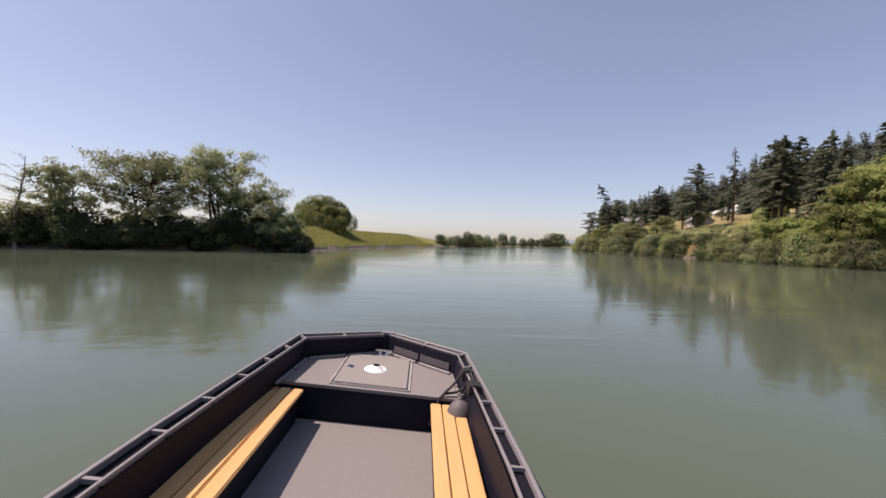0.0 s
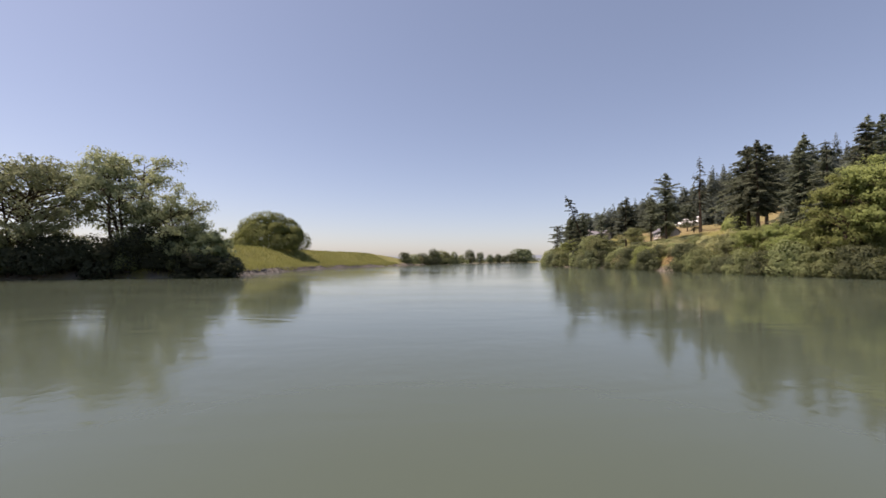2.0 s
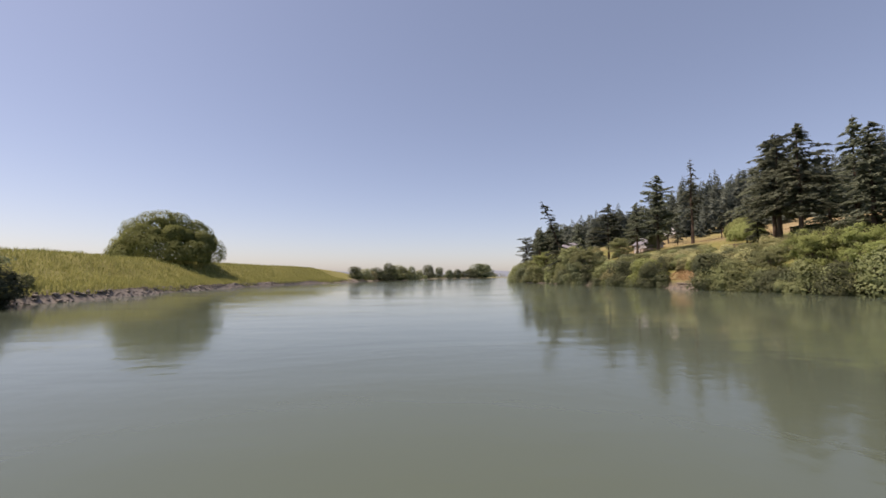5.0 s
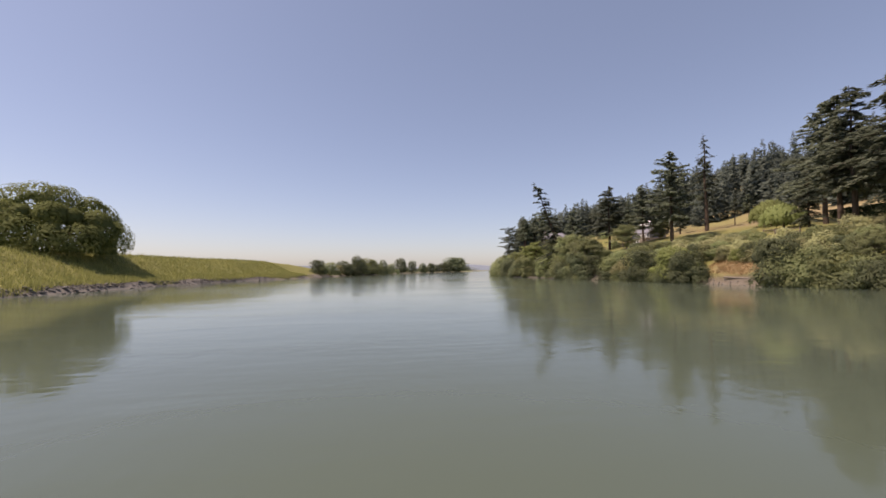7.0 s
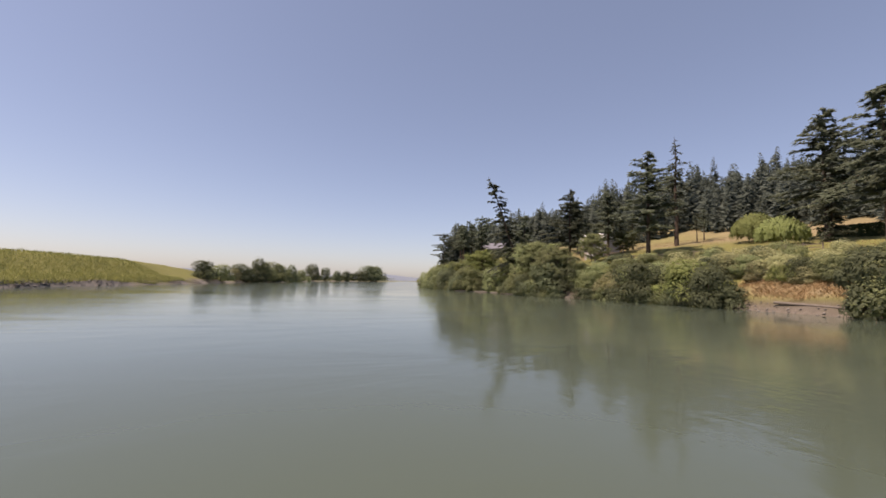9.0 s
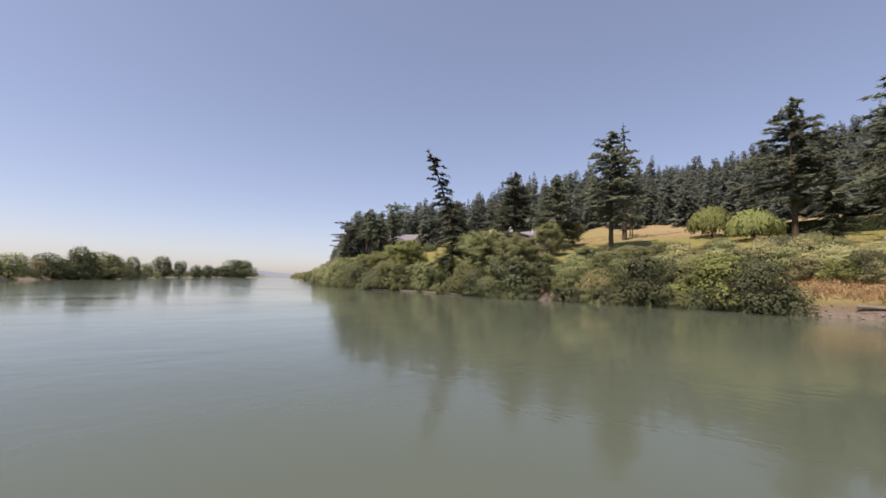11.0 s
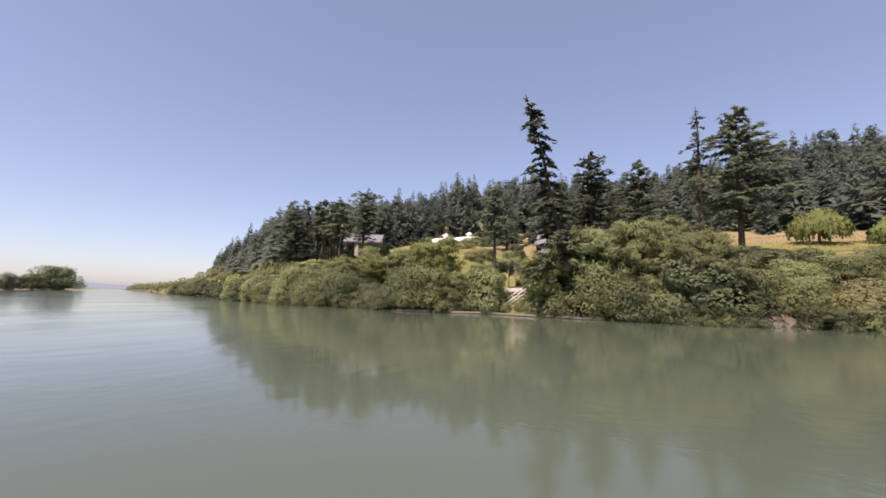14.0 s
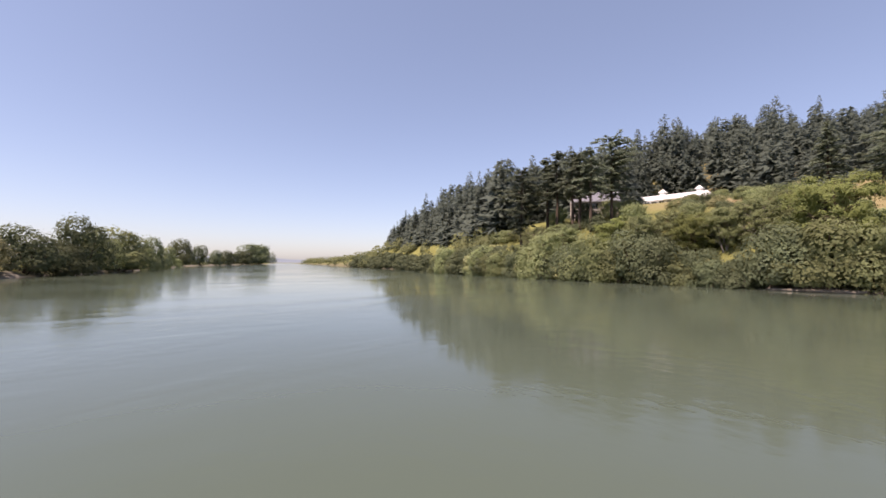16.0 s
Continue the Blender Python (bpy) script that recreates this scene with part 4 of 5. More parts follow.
# trees along the far left shore
LEFT_ROW = [
    (1.0, 190, 5.0, 4.6, "dark"), (4.6, 200, 6.4, 4.2, "green"), (10.4, 218, 6.8, 5.0, "dark"), (2.4, 195, 4.4, 2.8, "green"), (13.4, 222.5, 7.0, 4.6, "dark"), (17.0, 230.5, 6.6, 7.2, "dark"), (8.0, 212, 5.0, 3.2, "cream"), (19.0, 236, 7.4, 5.0, "green"),
    (21.8, 243, 10.5, 6.8, "green"), (24.6, 250, 6.5, 5.4, "dark"), (28.6, 261, 6.0, 5.0, "green"), (32.6, 271, 6.0, 7.4, "dark"), (36.4, 283, 4.6, 3.4, "green"), (40.4, 299, 5.2, 5.6, "green"),
    (53.4, 342, 9.4, 9.6, "dark"), (48.0, 324, 4.4, 3.0, "green"), (66.2, 367, 7.0, 8.6, "dark"), (79.4, 389, 6.6, 7.4, "dark"), (84.0, 400, 7.0, 5.0, "green"), (95.0, 424, 8.0, 8.6, "dark"), (110.0, 460, 9.0, 7.0, "dark"),
    (124.0, 486, 12.0, 9.0, "dark"), (134.0, 502, 14.0, 10.0, "dark"), (149.0, 527, 25.0, 16.0, "dark"), (158.0, 541, 18.0, 15.0, "dark"),
]
for x, y, w, h, key in LEFT_ROW:
    shrub(key, x, y, w, h)

# ---- low woods downstream on both shores ----
def build_low_woods():
    rng = np.random.default_rng(14)
    C, O = [], []
    for _ in range(420):
        y = 200 + 650 * rng.random() ** 1.5
        side = 1 if rng.random() < 0.75 else -1
        if side < 0 and (y < 330 or y < 560 and rng.random() < 0.5):
            continue
        x = float(right_shore(y)) + rng.uniform(-0.3, 20) ** 1.0 if side > 0 else float(left_shore(y)) - rng.uniform(0.5, 20)
        h = rng.uniform(2.2, 4.6) if y < 500 and side > 0 else rng.uniform(2.0, 4.0) if y < 560 else rng.uniform(4, 8)
        k = 60
        d = rng.normal(size=(k, 3))
        d /= np.linalg.norm(d, axis=1)[:, None]
        C.append(np.array([x, y, ground_z(x, y) + h * 0.45]) + d * np.array([h * 0.6, h * 0.6, h * 0.5]))
        O.append(d + np.array([0, 0, 0.5]))
    lv = random_leaves(rng, np.vstack(C), 0.55, np.vstack(O), 0.5)
    tagged(new("low_woods", mesh_of("low_woods", *lv, M_LEAF)), "low green woods along the far river banks", "woods", kind="stuff")


build_low_woods()


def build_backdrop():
    """Low hills at the far end of the river; distance haze is painted into their blue-green."""
    n = Nodes("hazed_far_hills")
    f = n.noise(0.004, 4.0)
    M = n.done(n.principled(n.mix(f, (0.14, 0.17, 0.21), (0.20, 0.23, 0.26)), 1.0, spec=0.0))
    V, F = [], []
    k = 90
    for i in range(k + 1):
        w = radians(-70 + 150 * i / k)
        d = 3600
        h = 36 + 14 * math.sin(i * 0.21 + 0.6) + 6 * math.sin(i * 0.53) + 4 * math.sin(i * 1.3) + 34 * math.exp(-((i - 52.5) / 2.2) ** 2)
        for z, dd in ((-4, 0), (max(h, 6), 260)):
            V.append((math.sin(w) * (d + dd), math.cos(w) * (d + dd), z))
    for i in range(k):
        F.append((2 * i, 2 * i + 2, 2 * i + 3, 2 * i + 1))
    tagged(new("backdrop", mesh_of("backdrop", V, F, M, smooth=True)), "low blue-green hills beyond the river, haze in their colour", "hills", kind="structure")


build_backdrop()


# ---- grass and stones of the banks ----
def build_grass():
    rng = np.random.default_rng(17)

    def blades(x, y, h, w, spread):
        z = height(x, y)
        n = len(x)
        a = rng.uniform(0, 6.28, n)
        tip = np.stack([x + rng.normal(0, spread, n), y + rng.normal(0, spread, n), z + h], -1)
        b = np.stack([np.cos(a) * w, np.sin(a) * w, np.zeros(n)], -1)
        base = np.stack([x, y, z - 0.05], -1)
        V = np.stack([base - b, base + b, tip], 1).reshape(-1, 3)
        return V, np.arange(3 * n).reshape(n, 3)

    n = 48000
    y = 46 + 130 * rng.random(n) ** 0.9
    x = left_shore(y) - 0.5 - 15 * rng.random(n) ** 1.3
    tuft = 0.5 + 0.5 * wander(x, y, 1.9, 3.0)
    v = blades(x, y, rng.uniform(0.18, 0.6, n) * (0.5 + 0.8 * tuft), 0.05, 0.15)
    tagged(new("grass", mesh_of("grass", *v, M_GRASS)), "long yellow-green grass on the levee slope", "grass", kind="stuff")
    n = 2600
    y = rng.uniform(80.5, 93.0, n)
    x = right_shore(y) + rng.uniform(1.4, 4.4, n)
    clump = np.clip(0.3 + wander(x, y, 2.6, 2.0), 0, 1)
    u = blades(x, y, rng.uniform(0.1, 0.5, n) * (0.3 + clump), 0.05, 0.2)
    tagged(new("dry_tussocks", mesh_of("dry_tussocks", *u, M_STRAW)), "rough orange-brown dead grass on the dirt bank", "dry grass", kind="stuff")
    n = 34000
    y = rng.uniform(78, 165, n)
    x = right_shore(y) + rng.uniform(1.2, 62, n)
    v = blades(x, y, rng.uniform(0.06, 0.22, n), 0.035, 0.2)
    tagged(new("dry_grass", mesh_of("dry_grass", *v, M_STRAW)), "dry straw-coloured grass on the hillside meadow", "dry grass", kind="stuff")


build_grass()


def build_rusty_grass():
    """Matted dry grass on the broken bank above the mud."""
    rng = np.random.default_rng(77)
    C, A, B, O = [], [], [], []
    for _ in range(260):
        y = rng.uniform(80.5, 92.5)
        x = bank_x(y, 1) + 1.5 + 3.0 * rng.random()
        if wander(x, y, 1.1, 3.0) < -0.25:
            continue
        for _ in range(34):
            px, py = x + rng.normal(0, 0.22), y + rng.normal(0, 0.28)
            d = np.array([-0.45 + rng.normal(0, 0.35), rng.normal(0, 0.45), 0.55 + rng.normal(0, 0.3)])
            ln = rng.uniform(0.14, 0.30)
            C.append((px, py, ground_z(px, py) + 0.6 * ln))
            A.append(d * ln)
            B.append(np.array([rng.normal(), rng.normal(), 0.0]) * 0.018)
            O.append((-0.4, 0.0, 1.0))
    lv = leaves(np.array(C), np.array(A), np.array(B), np.array(O))
    tagged(new("dry_bank_grass", mesh_of("dry_bank_grass", *lv, M_RUST)), "matted rusty dry grass on the broken river bank", "grass", kind="stuff")


build_rusty_grass()


def stone_mesh(rng):
    bm = bmesh.new()
    bmesh.ops.create_icosphere(bm, subdivisions=1, radius=0.5)
    for v in bm.verts:
        v.co *= rng.uniform(0.72, 1.15)
        v.co.z *= 0.6
    me = bpy.data.meshes.new("stone")
    bm.to_mesh(me)
    bm.free()
    me.materials.append(M_STONE)
    return me


def build_stones():
    rng = np.random.default_rng(19)
    kinds = [stone_mesh(rng) for _ in range(6)]
    rip = tagged(empty("riprap"), "row of grey stones along the foot of the levee", "stone bank", kind="structure")
    for i in range(270):
        y = 46 + 95 * rng.random()
        x = bank_x(y, -1) + rng.uniform(-0.55, 0.2)
        ob = piece("stone", kinds[i % 6], rip)
        k = rng.uniform(0.2, 0.55)
        ob.matrix_basis = pose(x, y, max(0.0, ground_z(x, y)) + 0.02, 0, 0, rng.uniform(0, 360)) @ Matrix.Diagonal((k * rng.uniform(1, 1.7), k, k, 1))
    V, F, n = [], [], 0
    base = [(np.array([v.co for v in me.vertices]), np.array([p.vertices[:] for p in me.polygons])) for me in kinds]
    for i in range(1400):
        if i < 800:
            y = 40 + 150 * rng.random()
            x = bank_x(y, -1) + rng.uniform(-0.7, 0.25)
        else:
            y = 70 + 100 * rng.random()
            x = bank_x(y, 1) + rng.uniform(-0.4, 0.9)
        v, f = base[i % 6]
        k = rng.uniform(0.1, 0.32)
        V.append(v * np.array([k * 1.4, k, k]) + np.array([x, y, max(0, ground_z(x, y)) + 0.02]))
        F.append(f + n)
        n += len(v)
    tagged(new("shingle", mesh_of("shingle", np.vstack(V), np.vstack(F), M_STONE)), "small grey stones at the water's edge", "stones", kind="stuff")


build_stones()

# ---- timber, paint and metal ----
M_TIMBER = plain("weathered_timber", (0.10, 0.08, 0.06), (0.24, 0.20, 0.16), 2.0, 0.85, 0, 0.5, 0.01, 0.25, (1, 1, 6))
M_TIMBER_GREY = plain("silver_grey_timber", (0.24, 0.22, 0.19), (0.44, 0.41, 0.36), 2.0, 0.85, 0, 0.5, 0.01, 0.25)
M_WHITE = plain("white_paint", (0.66, 0.65, 0.62), (0.82, 0.81, 0.78), 1.5, 0.6, 0, 0.15, 0.004)
M_WHITE_ROOF = plain("white_metal_roof", (0.70, 0.70, 0.70), (0.84, 0.84, 0.83), 0.8, 0.45, 0, 0.1, 0.004)
M_SIDING = plain("tan_siding", (0.31, 0.265, 0.215), (0.40, 0.345, 0.285), 1.5, 0.8, 0, 0.2, 0.005)
M_SIDING_GREY = plain("grey_blue_siding", (0.17, 0.18, 0.20), (0.25, 0.26, 0.28), 1.5, 0.75, 0, 0.2, 0.005)
M_SHINGLE = plain("grey_roof_shingle", (0.11, 0.11, 0.125), (0.20, 0.20, 0.22), 4.0, 0.9, 0, 0.4, 0.01)
M_STONEWALL = plain("grey_brown_stone_wall", (0.30, 0.265, 0.235), (0.52, 0.475, 0.43), 1.4, 0.9, 0, 0.6, 0.03)
M_HEDGE = foliage("hedge_leaves", (0.030, 0.042, 0.022), (0.060, 0.076, 0.036), 0.6, 0.15)
n_ = Nodes("window_glass")
M_PANE = n_.done(n_.principled((0.03, 0.035, 0.04), 0.05, spec=0.8))


def log_arrays(a, b, r, sides=9, taper=0.8):
    a, b = np.array(a, float), np.array(b, float)
    t = np.linspace(0, 1, 6)[:, None]
    d = b - a
    side = np.array([-d[1], d[0], 0]) / (np.linalg.norm(d) + 1e-9)
    line = a + d * t + side * 0.02 * np.linalg.norm(d) * np.sin(t * 4)
    V, F = tube_arrays(line, r * (1 - (1 - taper) * t[:, 0]), sides)
    faces = [tuple(f) for f in F] + [tuple(range(sides))[::-1], tuple(range(len(V) - sides, len(V)))]
    return V, faces


def log(name, a, b, r, label, category="log", group="", mat=None):
    return tagged(new(name, mesh_of(name, *log_arrays(a, b, r), mat or M_TIMBER_GREY, smooth=False)), label, category, group)


M_LOG = plain("wet_log", (0.09, 0.075, 0.06), (0.22, 0.19, 0.155), 2.0, 0.8, 0, 0.5, 0.02, 0.3)
# floating boom of logs off the right bank
ys = [128.5, 135.2, 141.8, 148.0, 154.0]
for y0, y1 in zip(ys[:-1], ys[1:]):
    log("boom_log", (bank_x(y0, 1) - 1.3, y0 + 0.15, 0.10), (bank_x(y1, 1) - 1.3, y1 - 0.15, 0.08), 0.17, "long weathered log floating along the bank", "log", "logs of the floating boom", M_LOG)
log("driftwood_log", (54.3, 88.2, 0.92), (53.5, 80.6, 0.66), 0.13, "dark weathered driftwood log on the dirt bank", "driftwood", mat=M_LOG)
log("driftwood_log", (54.6, 98.0, 0.12), (55.9, 93.5, 0.45), 0.11, "thin grey driftwood log at the water's edge", "driftwood")


def strut(a, b, w, bm):
    """A square timber from a to b."""
    a, b = Vector(a), Vector(b)
    d = b - a
    m = Matrix.Translation((a + b) / 2) @ d.to_track_quat("Z", "Y").to_matrix().to_4x4()
    r = bmesh.ops.create_cube(bm, size=1.0, matrix=m @ Matrix.Diagonal((w, w, d.length, 1)))
    return bm


def stick(name, a, b, w, mat, parent):
    return part(name, strut(a, b, w, bmesh.new()), mat, parent)


LANDING = 2.7


# gangway stair from the boom up to the landing
def gangway():
    top = empty("gangway_stair", pose(58.5, 140.7, 0.15, 0, 0, -21))
    L, H, W = 5.1, LANDING - 0.2, 0.8
    for s in (-1, 1):
        stick("stringer", (0, s * W / 2, 0), (L, s * W / 2, H), 0.10, M_WHITE, top)
        stick("handrail", (0, s * W / 2, 0.9), (L + 0.2, s * W / 2, H + 1.0), 0.07, M_WHITE, top)
        stick("midrail", (0, s * W / 2, 0.48), (L, s * W / 2, H + 0.48), 0.05, M_WHITE, top)
        for i in range(5):
            u = i / 4
            stick("post", (L * u, s * W / 2, H * u - 0.05), (L * u, s * W / 2, H * u + 0.95), 0.07, M_WHITE, top)
    for i in range(10):
        u = (i + 0.5) / 10
        part("tread", bm_box(L * u - 0.11, L * u + 0.11, -W / 2 + 0.04, W / 2 - 0.04, H * u - 0.02, H * u + 0.02), M_TIMBER_GREY, top)
    tagged(top, "steep white-railed gangway stair on the river bank", "stair")


gangway()


def landing():
    top = empty("timber_landing", pose(64.3, 140.4, LANDING))
    for i in range(16):
        part("plank", bm_box(-1.0, 1.1, -2.4 + i * 0.3, -2.12 + i * 0.3, 0, 0.05), M_TIMBER_GREY, top)
    for x in (-0.9, 1.0):
        part("beam", bm_box(x - 0.08, x + 0.08, -2.4, 2.4, -0.18, -0.002), M_TIMBER, top)
        for y in (-2.2, 0.0, 2.2):
            zb = ground_z(64.3 + x, 140.4 + y) - LANDING - 0.2
            part("pile", bm_box(x - 0.1, x + 0.1, y - 0.1, y + 0.1, min(zb, -0.4), -0.182), M_TIMBER, top)
    tagged(top, "small grey timber landing on piles above the bank", "landing")


landing()


def bank_stair():
    x0, y0, z0 = 65.4, 141.8, LANDING + 0.05
    x1, y1 = 70.6, 143.6
    z1 = ground_z(x1, y1) + 0.1
    top = empty("bank_stair", pose(x0, y0, z0))
    d = Vector((x1 - x0, y1 - y0, z1 - z0))
    for s in (-0.5, 0.5):
        stick("stringer", (0, s, 0), (d.x, d.y + s, d.z), 0.14, M_TIMBER, top)
        stick("handrail", (0, s, 0.9), (d.x, d.y + s, d.z + 0.9), 0.08, M_TIMBER, top)
        for i in range(5):
            u = i / 4
            stick("post", (d.x * u, d.y * u + s, d.z * u - 0.5), (d.x * u, d.y * u + s, d.z * u + 0.92), 0.09, M_TIMBER, top)
    for i in range(15):
        u = (i + 0.5) / 15
        part("tread", bm_box(d.x * u - 0.14, d.x * u + 0.14, d.y * u - 0.45, d.y * u + 0.45, d.z * u, d.z * u + 0.05), M_TIMBER, top)
    tagged(top, "brown timber stair climbing the bank to a house", "stair")


bank_stair()


# an upturned rowing boat at the landing
def rowing_boat():
    V, F = [], []
    k, m = 9, 7
    for i in range(k):
        u = i / (k - 1)
        w = 0.55 * math.sin(math.pi * (0.12 + 0.8 * u)) ** 0.7
        for j in range(m):
            a = math.pi * j / (m - 1)
            V.append(((u - 0.5) * 2.6, w * math.cos(a), 0.42 * math.sin(a) ** 0.8 * (0.75 + 0.25 * math.sin(math.pi * u))))
    for i in range(k - 1):
        for j in range(m - 1):
            F.append((i * m + j, (i + 1) * m + j, (i + 1) * m + j + 1, i * m + j + 1))
    F += [tuple(range(m)), tuple(range((k - 1) * m, k * m))[::-1]]
    top = empty("rowing_boat", pose(64.2, 141.0, LANDING + 0.052, 0, 0, 84))
    piece("hull", mesh_of("hull", V, F, M_TIMBER_GREY, smooth=True), top)
    part("keel", bm_box(-1.2, 1.2, -0.025, 0.025, 0.40, 0.46, 0.008), M_TIMBER_GREY, top)
    tagged(top, "upturned weathered pale rowing boat on a timber landing", "rowing boat")


rowing_boat()


def window(parent, x0, x1, z0, z1, y, bars=1, frame_mat=None):
    """A window in a wall that faces -y: frame, panes and bars, standing proud of the wall."""
    fm = frame_mat or M_WHITE
    bm = bmesh.new()
    t = 0.07
    for b in ((x0, x1, z0, z0 + t), (x0, x1, z1 - t, z1), (x0, x0 + t, z0 + t, z1 - t), (x1 - t, x1, z0 + t, z1 - t)):
        bm_box(b[0], b[1], y - 0.06, y + 0.02, b[2], b[3], bm=bm)
    for i in range(bars):
        c = x0 + (x1 - x0) * (i + 1) / (bars + 1)
        bm_box(c - 0.025, c + 0.025, y - 0.05, y + 0.01, z0 + t, z1 - t, bm=bm)
    w = part("window", bm, fm, parent)
    part("pane", bm_box(x0 + t, x1 - t, y - 0.025, y - 0.012, z0 + t, z1 - t), M_PANE, w)
    return w


def boathouse():
    """Two low storeys under a grey roof, its long side to the river; local -y faces the river."""
    top = empty("boathouse", pose(87.0, 141.2, 8.15, 0, 0, -90))
    w, d = 6.6, 5.2
    part("lower_wall", bm_box(-w / 2, w / 2, 0, d, -0.8, 2.25), M_SIDING, top, "tan lower wall")
    part("upper_wall", bm_box(-w / 2, w / 2, 0.02, d, 2.252, 3.75), M_SIDING_GREY, top, "grey-blue upper wall")
    for i in range(10):
        part("siding_board", bm_box(-w / 2 - 0.02, w / 2 + 0.02, -0.022, 0.0, -0.05 + i * 0.23, 0.16 + i * 0.23), M_SIDING, top)
    # roof: two slopes, ridge along the river
    V = [(-w / 2 - 0.35, -0.5, 3.62), (w / 2 + 0.35, -0.5, 3.62), (w / 2 + 0.35, d / 2, 5.85), (-w / 2 - 0.35, d / 2, 5.85), (w / 2 + 0.35, d + 0.5, 3.62), (-w / 2 - 0.35, d + 0.5, 3.62)]
    V += [(x, y, z - 0.16) for x, y, z in V]
    F = [(0, 1, 2, 3), (3, 2, 4, 5), (7, 6, 9, 8), (8, 9, 11, 10), (0, 6, 7, 1), (5, 4, 10, 11), (1, 7, 8, 2), (2, 8, 10, 4), (0, 3, 9, 6), (3, 5, 11, 9)]
    roof = piece("roof", mesh_of("roof", V, F, M_SHINGLE), top, "grey shingle roof")
    part("vent_pipe", bm_box(0.3, 0.42, 1.6, 1.72, 5.2, 6.1), M_WHITE, roof)
    for s in (-1, 1):
        V = [(s * (w / 2 - 0.01), 0.02, 3.752), (s * (w / 2 - 0.01), d, 3.752), (s * (w / 2 - 0.01), d / 2, 5.62), (s * (w / 2 - 0.2), 0.02, 3.752), (s * (w / 2 - 0.2), d, 3.752), (s * (w / 2 - 0.2), d / 2, 5.62)]
        piece("gable", mesh_of("gable", V, [(0, 1, 2), (5, 4, 3), (0, 3, 4, 1), (1, 4, 5, 2), (2, 5, 3, 0)], M_SIDING_GREY), top)
    # barn doors with crossed white boards
    for c in (-2.15, -1.1):
        door = part("barn_door", bm_box(c - 0.52, c + 0.52, -0.075, -0.023, 0.0, 1.85), M_SIDING, top)
        bm = bmesh.new()
        for b in ((c - 0.52, c + 0.52, 0.0, 0.15), (c - 0.52, c + 0.52, 1.7, 1.85), (c - 0.52, c + 0.52, 0.86, 1.0), (c - 0.52, c - 0.38, 0.15, 1.7), (c + 0.38, c + 0.52, 0.15, 1.7)):
            bm_box(b[0], b[1], -0.11, -0.076, b[2], b[3], bm=bm)
        strut((c - 0.36, -0.095, 0.17), (c + 0.36, -0.095, 0.84), 0.1, bm)
        strut((c + 0.36, -0.098, 0.17), (c - 0.36, -0.098, 0.84), 0.1, bm)
        part("trim", bm, M_WHITE, door, "white crossed trim boards")
        part("pane", bm_box(c - 0.33, c + 0.33, -0.09, -0.077, 1.02, 1.68), M_PANE, door)
    window(top, -2.9, -1.7, 2.6, 3.4, 0.0, 2, M_WHITE)
    window(top, -1.5, -0.3, 2.6, 3.4, 0.0, 1, M_WHITE)
    window(top, 1.3, 2.2, 2.35, 3.45, 0.0, 1, M_WHITE)
    window(top, 2.3, 3.1, 2.35, 3.45, 0.0, 1, M_WHITE)
    window(top, 1.9, 2.9, 0.6, 1.5, -0.022, 1, M_WHITE)
    part("round_lamp", bm_box(0.35, 0.55, -0.06, 0.02, 2.85, 3.15, 0.05), M_WHITE, top)
    # balcony
    bal = part("balcony", bm_box(1.0, 3.3, -1.1, -0.03, 2.13, 2.25), M_TIMBER, top)
    for x in (1.05, 1.5, 1.95, 2.4, 2.85, 3.25):
        part("baluster", bm_box(x - 0.035, x + 0.035, -1.08, -1.0, 2.252, 3.1), M_WHITE, bal)
    part("rail", bm_box(1.0, 3.3, -1.1, -0.98, 3.102, 3.18), M_WHITE, bal)
    part("midrail", bm_box(1.1, 3.2, -1.07, -1.01, 2.62, 2.68), M_WHITE, bal)
    for x in (1.1, 3.2):
        part("prop", bm_box(x - 0.06, x + 0.06, -1.05, -0.93, -0.6, 2.128), M_TIMBER, top)
    tagged(top, "small two-storey boathouse, tan and grey under a shingle roof", "house")


boathouse()


